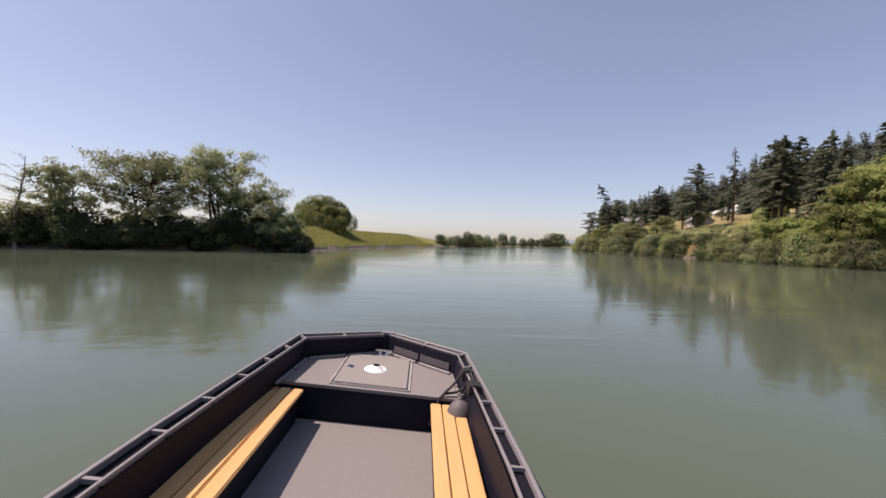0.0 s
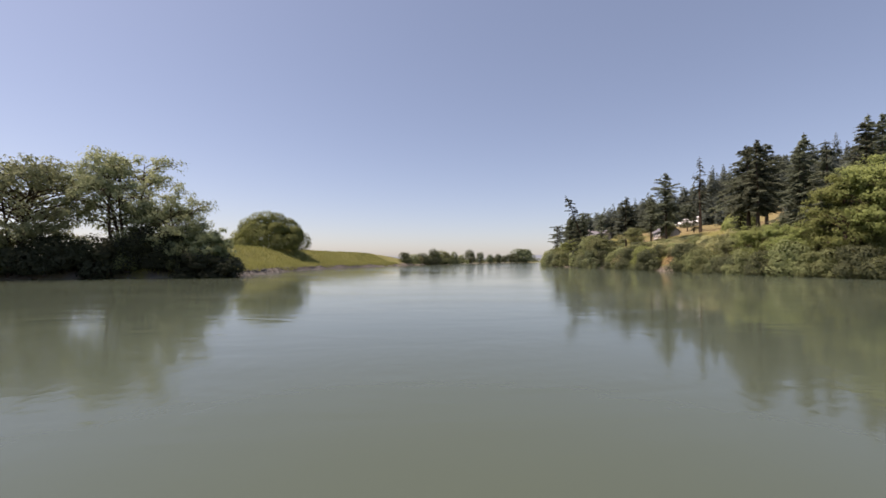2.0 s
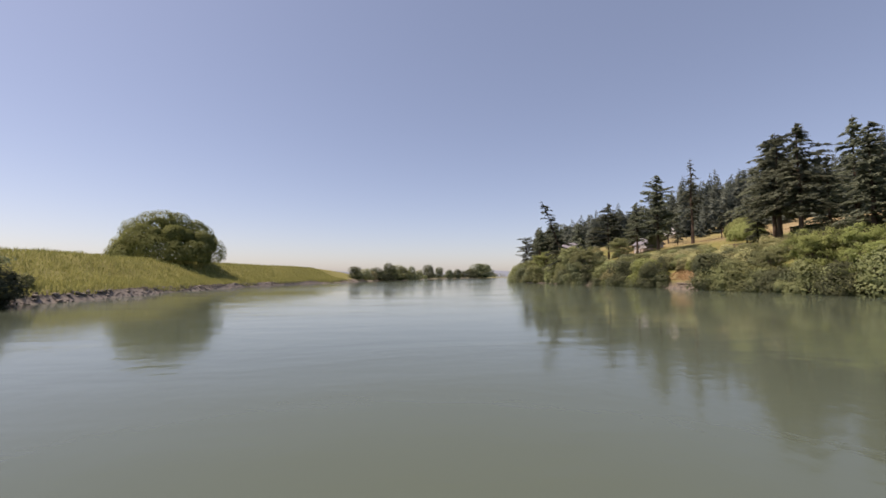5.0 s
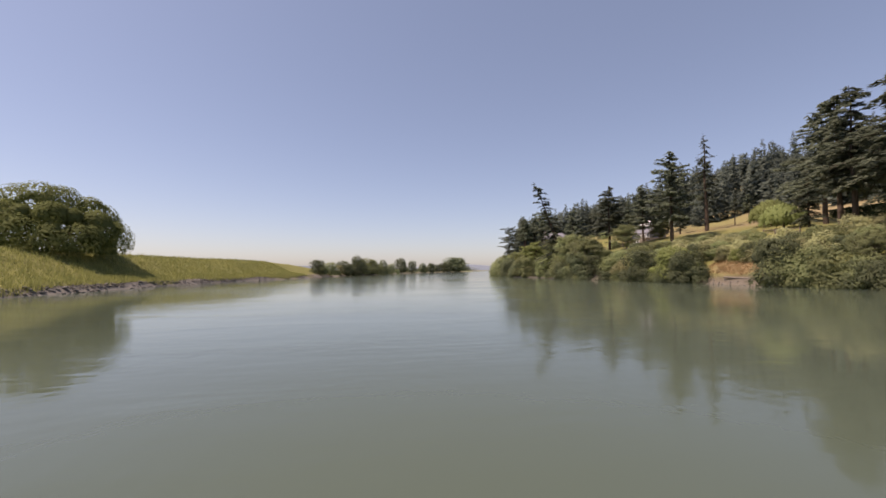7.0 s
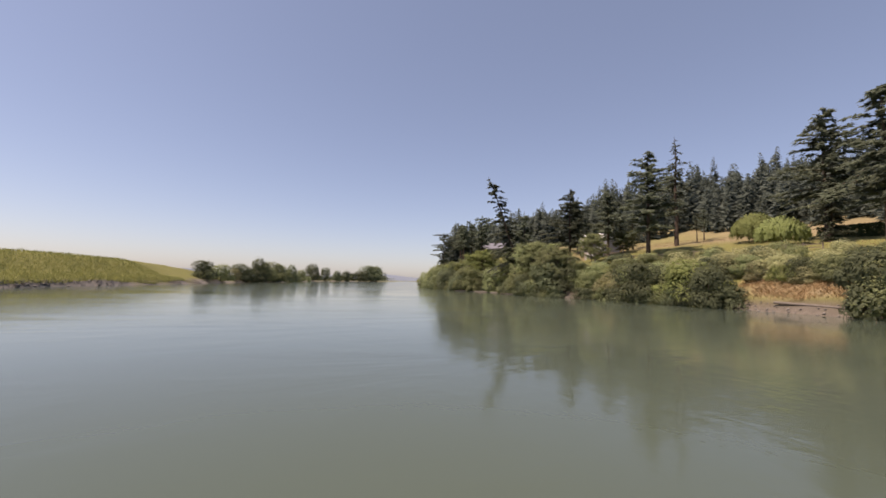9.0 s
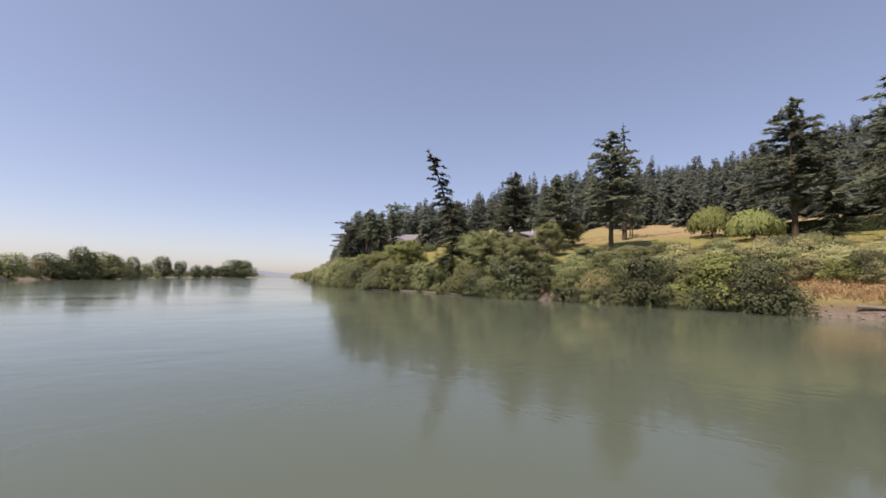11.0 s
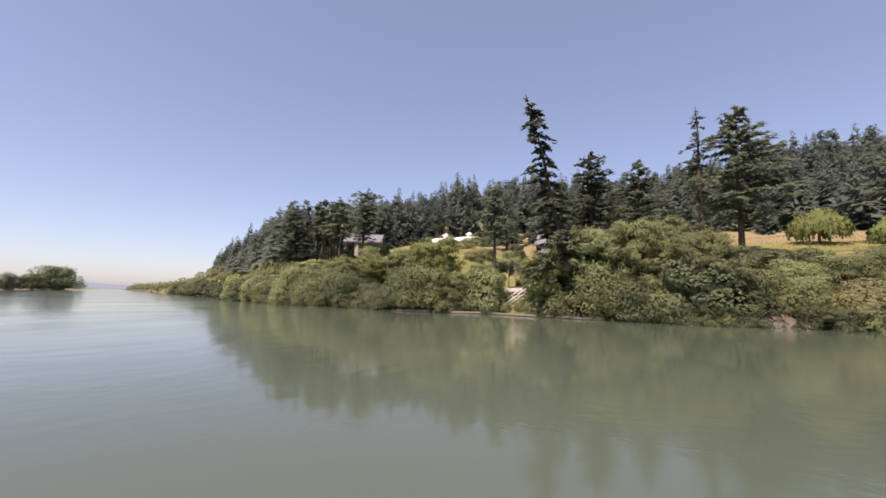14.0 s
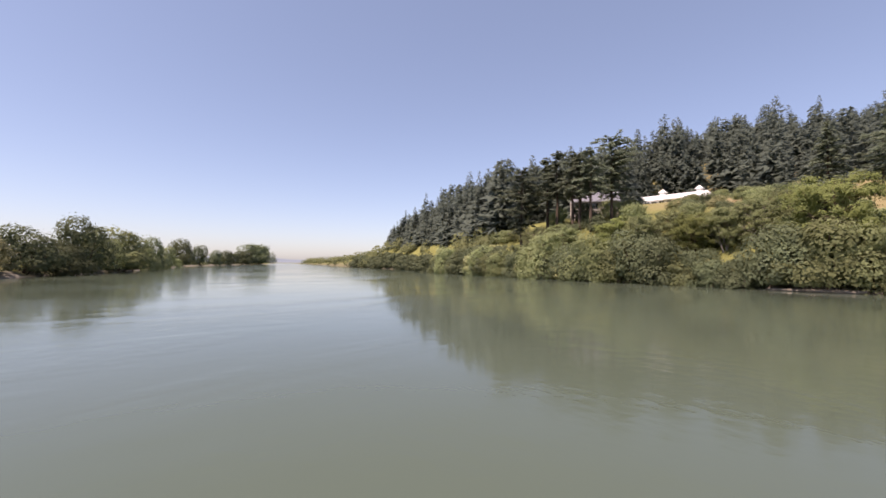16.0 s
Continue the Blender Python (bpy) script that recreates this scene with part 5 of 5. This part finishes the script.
def white_house():
    x, y = 125.0, 183.7
    top = empty("white_house", pose(x, y, 16.4, 0, 0, -92))
    w, d = 19.0, 7.0
    part("wall", bm_box(-w / 2, w / 2, 0, d, -3.0, 2.4), M_WHITE, top)
    for i in range(10):
        a = -w / 2 + 0.7 + i * 1.78
        window(top, a, a + 1.25, 0.7, 2.0, 0.0, 1)
    V = [(-w / 2 - 0.6, -0.9, 2.35), (w / 2 + 0.6, -0.9, 2.35), (w / 2 - 1.4, d / 2, 4.0), (-w / 2 + 1.4, d / 2, 4.0), (w / 2 + 0.6, d + 0.9, 2.35), (-w / 2 - 0.6, d + 0.9, 2.35)]
    n = len(V)
    V += [(a, b, c - 0.2) for a, b, c in V]
    F = [(0, 1, 2, 3), (3, 2, 4, 5), (1, 4, 2), (0, 3, 5), (6, 11, 10, 7), (0, 6, 7, 1), (1, 7, 10, 4), (4, 10, 11, 5), (5, 11, 6, 0)]
    roof = piece("roof", mesh_of("roof", V, F, M_WHITE_ROOF), top, "white metal roof")
    for c in (-2.0, 6.5):
        cup = part("cupola", bm_box(c - 0.6, c + 0.6, d / 2 - 0.6, d / 2 + 0.6, 3.6, 4.6), M_WHITE, roof)
        V = [(c - 0.9, d / 2 - 0.9, 4.602), (c + 0.9, d / 2 - 0.9, 4.602), (c + 0.9, d / 2 + 0.9, 4.602), (c - 0.9, d / 2 + 0.9, 4.602), (c, d / 2, 5.5)]
        piece("cap", mesh_of("cap", V, [(0, 1, 4), (1, 2, 4), (2, 3, 4), (3, 0, 4), (3, 2, 1, 0)], M_WHITE_ROOF), cup)
    # a lower porch before one end
    V = [(-w / 2 - 1.2, -4.2, 0.55), (-1.6, -4.2, 0.55), (-1.6, -0.02, 1.5), (-w / 2 - 1.2, -0.02, 1.5)]
    V += [(a, b, c - 0.18) for a, b, c in V]
    porch = piece("porch_roof", mesh_of("porch_roof", V, [(0, 1, 2, 3), (7, 6, 5, 4), (0, 4, 5, 1), (1, 5, 6, 2), (2, 6, 7, 3), (3, 7, 4, 0)], M_WHITE_ROOF), top)
    for i in range(5):
        x = -w / 2 - 0.9 + i * 2.2
        part("post", bm_box(x - 0.09, x + 0.09, -4.05, -3.87, -3.0, 0.36), M_WHITE, porch)
    tagged(top, "long low white house with two roof cupolas on the hill", "house")


white_house()


def stone_house():
    x, y = 84.0, 182.6
    top = empty("stone_house", pose(x, y, ground_z(x, y) - 1.3, 0, 0, -60))
    w, d = 7.6, 6.0
    part("wall", bm_box(-w / 2, w / 2, 0, d, -1.5, 4.6), M_STONEWALL, top)
    for c in (-2.4, 0.0, 2.4):
        window(top, c - 0.6, c + 0.6, 1.0, 2.4, 0.0, 1, M_STONEWALL)
        window(top, c - 0.6, c + 0.6, 3.0, 4.2, 0.0, 1, M_STONEWALL)
    for c in (-3.6, -1.2, 1.2, 3.6):
        part("pilaster", bm_box(c - 0.22, c + 0.22, -0.16, -0.002, -1.5, 4.58), M_STONEWALL, top)
    V = [(-w / 2 - 0.4, -0.5, 4.5), (w / 2 + 0.4, -0.5, 4.5), (w / 2 + 0.4, d / 2, 6.6), (-w / 2 - 0.4, d / 2, 6.6), (w / 2 + 0.4, d + 0.5, 4.5), (-w / 2 - 0.4, d + 0.5, 4.5)]
    V += [(a, b, c - 0.18) for a, b, c in V]
    F = [(0, 1, 2, 3), (3, 2, 4, 5), (7, 6, 9, 8), (8, 9, 11, 10), (0, 6, 7, 1), (5, 4, 10, 11), (1, 7, 8, 2), (2, 8, 10, 4), (0, 3, 9, 6), (3, 5, 11, 9)]
    piece("roof", mesh_of("roof", V, F, M_SHINGLE), top, "grey shingle roof")
    for s in (-1, 1):
        V = [(s * (w / 2 - 0.01), 0.02, 4.6), (s * (w / 2 - 0.01), d, 4.6), (s * (w / 2 - 0.01), d / 2, 6.4), (s * (w / 2 - 0.25), 0.02, 4.6), (s * (w / 2 - 0.25), d, 4.6), (s * (w / 2 - 0.25), d / 2, 6.4)]
        piece("gable", mesh_of("gable", V, [(0, 1, 2), (5, 4, 3), (0, 3, 4, 1), (1, 4, 5, 2), (2, 5, 3, 0)], M_STONEWALL), top)
    part("chimney", bm_box(-w / 2 - 0.45, -w / 2 - 0.002, 1.0, 2.0, -1.5, 7.2, 0.03), M_STONEWALL, top)
    tagged(top, "grey-brown stone house behind fir trunks", "house")


stone_house()


def hedge():
    rng = np.random.default_rng(23)
    n = 11000
    L, W, H = 15.0, 2.0, 1.7
    p = np.stack([rng.uniform(-L / 2, L / 2, n), rng.uniform(-W / 2, W / 2, n), rng.uniform(-0.3, H, n)], -1)
    f = rng.integers(0, 3, n)
    p[f == 0, 2] = H + rng.normal(0, 0.06, (f == 0).sum())
    p[f == 1, 1] = -W / 2 + rng.normal(0, 0.08, (f == 1).sum())
    out = np.zeros((n, 3))
    out[f == 0, 2] = 1
    out[f == 1, 1] = -1
    lv = random_leaves(rng, p, 0.15, out, 0.6)
    ob = new("hedge", mesh_of("hedge", *lv, M_HEDGE))
    ob.matrix_basis = pose(90.5, 91.0, ground_z(90.5, 91.0), 0, 0, -95)
    tagged(ob, "long clipped dark green hedge above the meadow", "hedge")


hedge()


def fence(x0, y0, x1, y1, n, label):
    top = empty("rail_fence", pose(x0, y0, 0))
    pts = [(x0 + (x1 - x0) * i / n, y0 + (y1 - y0) * i / n) for i in range(n + 1)]
    zs = [ground_z(*p) for p in pts]
    for (x, y), z in zip(pts, zs):
        part("post", bm_box(x - x0 - 0.07, x - x0 + 0.07, y - y0 - 0.07, y - y0 + 0.07, z - 0.3, z + 1.05), M_TIMBER, top)
    for i in range(n):
        for h in (0.45, 0.85):
            stick("rail", (pts[i][0] - x0, pts[i][1] - y0, zs[i] + h), (pts[i + 1][0] - x0, pts[i + 1][1] - y0, zs[i + 1] + h), 0.08, M_TIMBER, top)
    tagged(top, label, "fence", "fences on the meadow")


fence(73.5, 97.5, 72.0, 91.0, 3, "short grey post-and-rail fence at the bank top")
fence(69.5, 116.0, 70.5, 104.0, 6, "low grey rail fence along the meadow")
fence(86.0, 152.0, 86.5, 147.5, 3, "grey rail fence beside a boathouse")


# ---- the boat, afloat in the stream ----
# navy paint, taken near black so that it carries the port side's shade
M_NAVY = plain("navy_lining", (0.005, 0.005, 0.012), (0.011, 0.011, 0.022), 4.0, 0.6, 0, 0.15, 0.002, 0.15)
M_RAIL = plain("grey_painted_aluminium", (0.16, 0.148, 0.158), (0.22, 0.205, 0.215), 5.0, 0.5, 0, 0.15, 0.002, 0.5)
M_SLOT_SHADE = plain("slot_shade_black", (0.006, 0.006, 0.012), (0.014, 0.013, 0.022), 6.0, 0.85, 0, 0.2, 0.002, 0.1)
M_DECK = plain("grey_non_slip_deck", (0.155, 0.145, 0.147), (0.215, 0.20, 0.20), 22.0, 0.8, 0, 0.5, 0.003, 0.3)
M_LID = plain("grey_hatch_lid", (0.185, 0.175, 0.17), (0.245, 0.23, 0.222), 26.0, 0.75, 0, 0.5, 0.003, 0.3)
M_SEAT_WOOD = plain("varnished_pine", (0.50, 0.27, 0.10), (0.68, 0.42, 0.19), 3.0, 0.45, 0, 0.15, 0.002, 0.5, (9, 0.7, 9))
M_TRIM = plain("pale_hatch_trim", (0.34, 0.33, 0.31), (0.44, 0.42, 0.40), 20.0, 0.6, 0, 0.2, 0.002)
M_STEEL = plain("polished_steel", (0.70, 0.70, 0.70), (0.82, 0.81, 0.80), 6.0, 0.28, 1.0, 0.05, 0.001)
M_PLATE = plain("white_plate", (0.72, 0.71, 0.70), (0.85, 0.84, 0.83), 6.0, 0.35, 0, 0.05, 0.001)
M_ROPE = plain("black_rope", (0.012, 0.012, 0.014), (0.04, 0.04, 0.045), 60.0, 0.85, 0, 0.6, 0.004)
M_FENDER = plain("grey_vinyl", (0.07, 0.065, 0.07), (0.11, 0.10, 0.11), 8.0, 0.6, 0, 0.2, 0.002)


def boat_line(inset=0.0):
    """Half of the gunwale's plan, bow first: distance from the middle line and from the bow."""
    pts = [(0.10, 0.0), (1.045, -0.644), (1.116, -2.24), (1.15, -3.3), (1.15, -6.3)]
    return [(max(x - inset * (1.0 if i else 0.4), 0.02), y - (inset * 1.15 if i < 2 else 0)) for i, (x, y) in enumerate(pts)]


def swept(points, w, h, mat, name, parent):
    """A flat bar of width w and height h along a line of points; its top lies on the line."""
    V, F = [], []
    P = [Vector(p) for p in points]
    for i, p in enumerate(P):
        d0 = (P[i] - P[i - 1]).normalized() if i else (P[1] - P[0]).normalized()
        d1 = (P[i + 1] - P[i]).normalized() if i < len(P) - 1 else d0
        t = (d0 + d1).normalized()
        s = Vector((t.y, -t.x, 0)).normalized() * (w / 2 / max(0.5, t.dot(d1)))
        for q, z in ((s, 0), (s, -h), (-s, -h), (-s, 0)):
            V.append((p.x + q.x, p.y + q.y, p.z + z))
    for i in range(len(P) - 1):
        for k in range(4):
            F.append((4 * i + k, 4 * i + (k + 1) % 4, 4 * i + 4 + (k + 1) % 4, 4 * i + 4 + k))
    F += [(3, 2, 1, 0), tuple(4 * (len(P) - 1) + k for k in range(4))]
    bm = bmesh.new()
    vs = [bm.verts.new(v) for v in V]
    for f in F:
        bm.faces.new([vs[k] for k in f])
    bmesh.ops.recalc_face_normals(bm, faces=bm.faces[:])
    bmesh.ops.bevel(bm, geom=[e for e in bm.edges], offset=min(w, h) * 0.15, segments=1, affect="EDGES")
    return part(name, bm, mat, parent)


def loft(rings, mat, name, parent, close=False):
    n = len(rings[0])
    V = [p for r in rings for p in r]
    F = []
    for i in range(len(rings) - 1):
        for k in range(n - (0 if close else 1)):
            F.append((i * n + k, i * n + (k + 1) % n, (i + 1) * n + (k + 1) % n, (i + 1) * n + k))
    return piece(name, mesh_of(name, V, F, mat), parent)


def mirrored(half):
    return [(-x, y) for x, y in half[::-1]] + half


def disc(x, y, z, r0, r1, h, sides=28):
    bm = bmesh.new()
    bmesh.ops.create_cone(bm, cap_ends=True, segments=sides, radius1=r0, radius2=r1, depth=h, matrix=Matrix.Translation((x, y, z + h / 2)))
    return bm


def rope(points, r, name, parent, sides=7):
    P = np.array(points, float)
    t = np.linspace(0, len(P) - 1, (len(P) - 1) * 6 + 1)
    Q = np.stack([np.interp(t, np.arange(len(P)), P[:, i]) for i in range(3)], -1)
    for _ in range(3):
        Q[1:-1] = (Q[:-2] + 2 * Q[1:-1] + Q[2:]) / 4
    return piece(name, mesh_of(name, *tube_arrays(Q, np.full(len(Q), r), sides), M_ROPE, smooth=True), parent)


def river_boat():
    top = empty("river_boat", pose(-0.93, 4.61, 0.73, -0.25, 5.66, 1.95))
    D = -0.245  # the foredeck's height under the gunwale
    outer, inner = boat_line(0.02), boat_line(0.135)
    # hull: outside skin down to the chine and the bottom
    rings = []
    for inset, z in ((0.0, -0.05), (0.04, -0.35), (0.20, -0.80), (0.55, -1.05)):
        rings.append([(x, y, z) for x, y in mirrored([(x * (1 - inset * 0.5), y - inset * (0.9 if i < 2 else 0)) for i, (x, y) in enumerate(boat_line(0.0))])])
    loft(rings, M_RAIL, "hull", top)
    b = rings[-1]
    piece("bottom", mesh_of("bottom", b, [tuple(range(len(b)))], M_RAIL), top)
    tr = [r[0] for r in rings] + [r[-1] for r in rings][::-1]
    piece("transom", mesh_of("transom", tr, [tuple(range(len(tr)))], M_RAIL), top)
    # inner lining, from the rail down to the deck or the floor
    ins = mirrored(boat_line(0.155))
    loft([[(x, y, -0.03) for x, y in ins], [(x, y, D - 0.02) for x, y in ins], [(x * 0.97, y, -0.86) for x, y in ins]], M_NAVY, "lining", top)
    # the ladder-like gunwale: two bars and cross pieces between them
    for s in (-1, 1):
        swept([(s * x, y, 0) for x, y in outer], 0.027, 0.045, M_RAIL, "outer_rail", top)
        swept([(s * x, y, 0.002) for x, y in inner], 0.019, 0.02, M_RAIL, "inner_rail", top)
        for (xa, ya), (xb, yb), (xc, yc), (xd, yd) in zip(outer[:-1], outer[1:], inner[:-1], inner[1:]):
            n = max(2, round(math.hypot(xb - xa, yb - ya) / 0.5))
            for i in range(n + 1 if (xa, ya) == outer[0] else n):
                u = (i + (0 if (xa, ya) == outer[0] else 1)) / n
                a, c = (s * (xa + (xb - xa) * u), ya + (yb - ya) * u, -0.022), (s * (xc + (xd - xc) * u), yc + (yd - yc) * u, -0.022)
                stick("cross_piece", a, c, 0.026, M_RAIL, top)
        # near-black strip added under the slots in place of their shade
        swept([(s * x, y, -0.046) for x, y in boat_line(0.08)], 0.10, 0.02, M_SLOT_SHADE, "gutter", top)
        # low bars with gaps along the deck's edge
        for (xa, ya), (xb, yb) in zip(boat_line(0.19)[:-2], boat_line(0.19)[1:-1]):
            ln = math.hypot(xb - xa, yb - ya)
            n = max(2, round(ln / 0.5))
            for i in range(n):
                u0, u1 = (i + 0.04) / n, (i + 0.96) / n
                if ya + (yb - ya) * u1 < -2.0:
                    continue
                swept([(s * (xa + (xb - xa) * u0), ya + (yb - ya) * u0, D + 0.03), (s * (xa + (xb - xa) * u1), ya + (yb - ya) * u1, D + 0.03)], 0.035, 0.028, M_RAIL, "toe_rail", top)
    # two added grey strips that paint the sunlit lining at the starboard bow
    (xa, ya), (xb, yb) = boat_line(0.163)[:2]
    for u0, u1 in ((0.10, 0.48), (0.51, 0.93)):
        swept([(xa + (xb - xa) * u, ya + (yb - ya) * u, D + 0.12) for u in (u0, u1)], 0.006, 0.085, M_FENDER, "bow_panel", top)
    part("bow_plate", bm_box(-0.085, 0.085, -0.10, 0.004, -0.03, 0.008, 0.008), M_RAIL, top)
    # foredeck, its hatch and fittings
    dk = -1.63
    half = [p for p in boat_line(0.165) if p[1] > dk]
    u = (dk - half[-1][1]) / (-2.24 - half[-1][1])
    half.append((half[-1][0] + (0.951 - half[-1][0]) * u, dk))
    ring = mirrored(half)
    V = [(x, y, D) for x, y in ring] + [(x, y, D - 0.03) for x, y in ring]
    k = len(ring)
    deck = piece("foredeck", mesh_of("foredeck", V, [tuple(range(k))[::-1], tuple(range(k, 2 * k))] + [(i, (i + 1) % k, k + (i + 1) % k, k + i) for i in range(k)], M_DECK), top)
    part("bulkhead", bm_box(-half[-1][0] + 0.03, half[-1][0] - 0.03, dk - 0.0, dk + 0.03, -0.84, D - 0.032), M_NAVY, top)
    hx0, hx1, hy0, hy1 = -0.44, 0.38, -1.57, -0.42
    lid = part("hatch_lid", bm_box(hx0 + 0.034, hx1 - 0.034, hy0 + 0.034, hy1 - 0.034, D + 0.004, D + 0.02, 0.006), M_LID, top)
    for a in ((hx0, hx1, hy0, hy0 + 0.014), (hx0, hx1, hy1 - 0.014, hy1), (hx0, hx0 + 0.014, hy0 + 0.014, hy1 - 0.014), (hx1 - 0.014, hx1, hy0 + 0.014, hy1 - 0.014)):
        part("hatch_frame", bm_box(*a, D + 0.004, D + 0.014, 0.003), M_TRIM, top)
    base = part("pedestal_plate", disc(-0.03, -1.02, D + 0.021, 0.135, 0.115, 0.018), M_PLATE, lid, "white round pedestal plate")
    part("pedestal_cone", disc(-0.03, -1.02, D + 0.04, 0.085, 0.05, 0.03), M_PLATE, base)
    part("socket", disc(-0.03, -1.02, D + 0.071, 0.042, 0.04, 0.006), M_NAVY, base)
    for i in range(6):
        w = i * math.pi / 3 + 0.3
        part("bolt", disc(-0.03 + 0.105 * math.cos(w), -1.02 + 0.105 * math.sin(w), D + 0.039, 0.009, 0.008, 0.006, 8), M_STEEL, base)
    latch = part("latch", disc(-0.32, -1.01, D + 0.021, 0.042, 0.038, 0.008, 20), M_STEEL, lid, "round chrome latch")
    part("latch_recess", disc(-0.32, -1.01, D + 0.030, 0.030, 0.030, 0.003, 16), M_NAVY, latch)
    part("latch_key", bm_box(-0.345, -0.295, -1.02, -1.00, D + 0.034, D + 0.046, 0.004), M_STEEL, latch)
    cleat = part("bow_cleat", bm_box(-0.125, 0.105, -0.315, -0.285, D + 0.045, D + 0.068, 0.01), M_STEEL, top, "polished bow cleat")
    for x in (-0.045, 0.045):
        part("cleat_foot", disc(x - 0.01, -0.30, D + 0.001, 0.028, 0.014, 0.046, 12), M_STEEL, cleat)
    # floor and slatted benches
    fl = mirrored([(x * 0.95, y) for x, y in boat_line(0.19)])
    piece("floor", mesh_of("floor", [(x, y, -0.60) for x, y in fl], [tuple(range(len(fl)))[::-1]], M_DECK), top)
    for s, x0 in ((-1, -0.99), (1, 0.60)):
        y0 = -1.68
        bench = part("bench", bm_box(x0 + 0.04, x0 + 0.30, -3.6, y0 - 0.04, -0.84, -0.325), M_NAVY, top)
        for i in range(3):
            part("slat", bm_box(x0 + i * 0.115, x0 + i * 0.115 + 0.105, -3.7, y0, -0.32, -0.288, 0.008), M_SEAT_WOOD, bench, "varnished pine slat")
    # fender hung inside, and the mooring rope on the rail
    bm = bmesh.new()
    bmesh.ops.create_uvsphere(bm, u_segments=22, v_segments=14, radius=0.135, matrix=Matrix.Translation((0.88, -1.84, -0.36)) @ Matrix.Diagonal((1, 1, 1.5, 1)))
    for f in bm.faces:
        f.smooth = True
    fender = part("fender", bm, M_FENDER, top, "grey vinyl fender")
    part("fender_eye", disc(0.88, -1.84, -0.165, 0.03, 0.02, 0.05, 12), M_FENDER, fender)

    def rail_x(y):
        return float(np.interp(-y, [0.80, 2.24], [0.91, 0.985]))

    for y in (-1.46, -1.50, -1.54, -1.86, -1.90, -1.94, -1.98):
        x = rail_x(y)
        rope([(x - 0.045, y, -0.07), (x - 0.05, y, 0.015), (x, y + 0.012, 0.03), (x + 0.06, y, 0.02), (x + 0.065, y, -0.07), (x, y - 0.01, -0.085), (x - 0.045, y, -0.07)], 0.014, "rope_turn", top)
    rope([(rail_x(-1.5) - 0.05, -1.5, 0.0), (0.84, -1.55, -0.10), (0.72, -1.60, D + 0.03), (0.66, -1.67, -0.30), (0.62, -1.70, -0.50)], 0.013, "mooring_rope", top)
    rope([(0.66, -1.65, D - 0.02), (0.74, -1.58, D + 0.03), (0.86, -1.54, D + 0.04), (rail_x(-1.88) - 0.06, -1.80, -0.06)], 0.013, "mooring_rope", top)
    rope([(rail_x(-1.54) + 0.03, -1.54, 0.012), (rail_x(-1.7) + 0.02, -1.7, 0.02), (rail_x(-1.86) + 0.03, -1.86, 0.012)], 0.012, "mooring_rope", top)
    tagged(top, "open aluminium river boat, grey rails and dark inside", "boat")


river_boat()
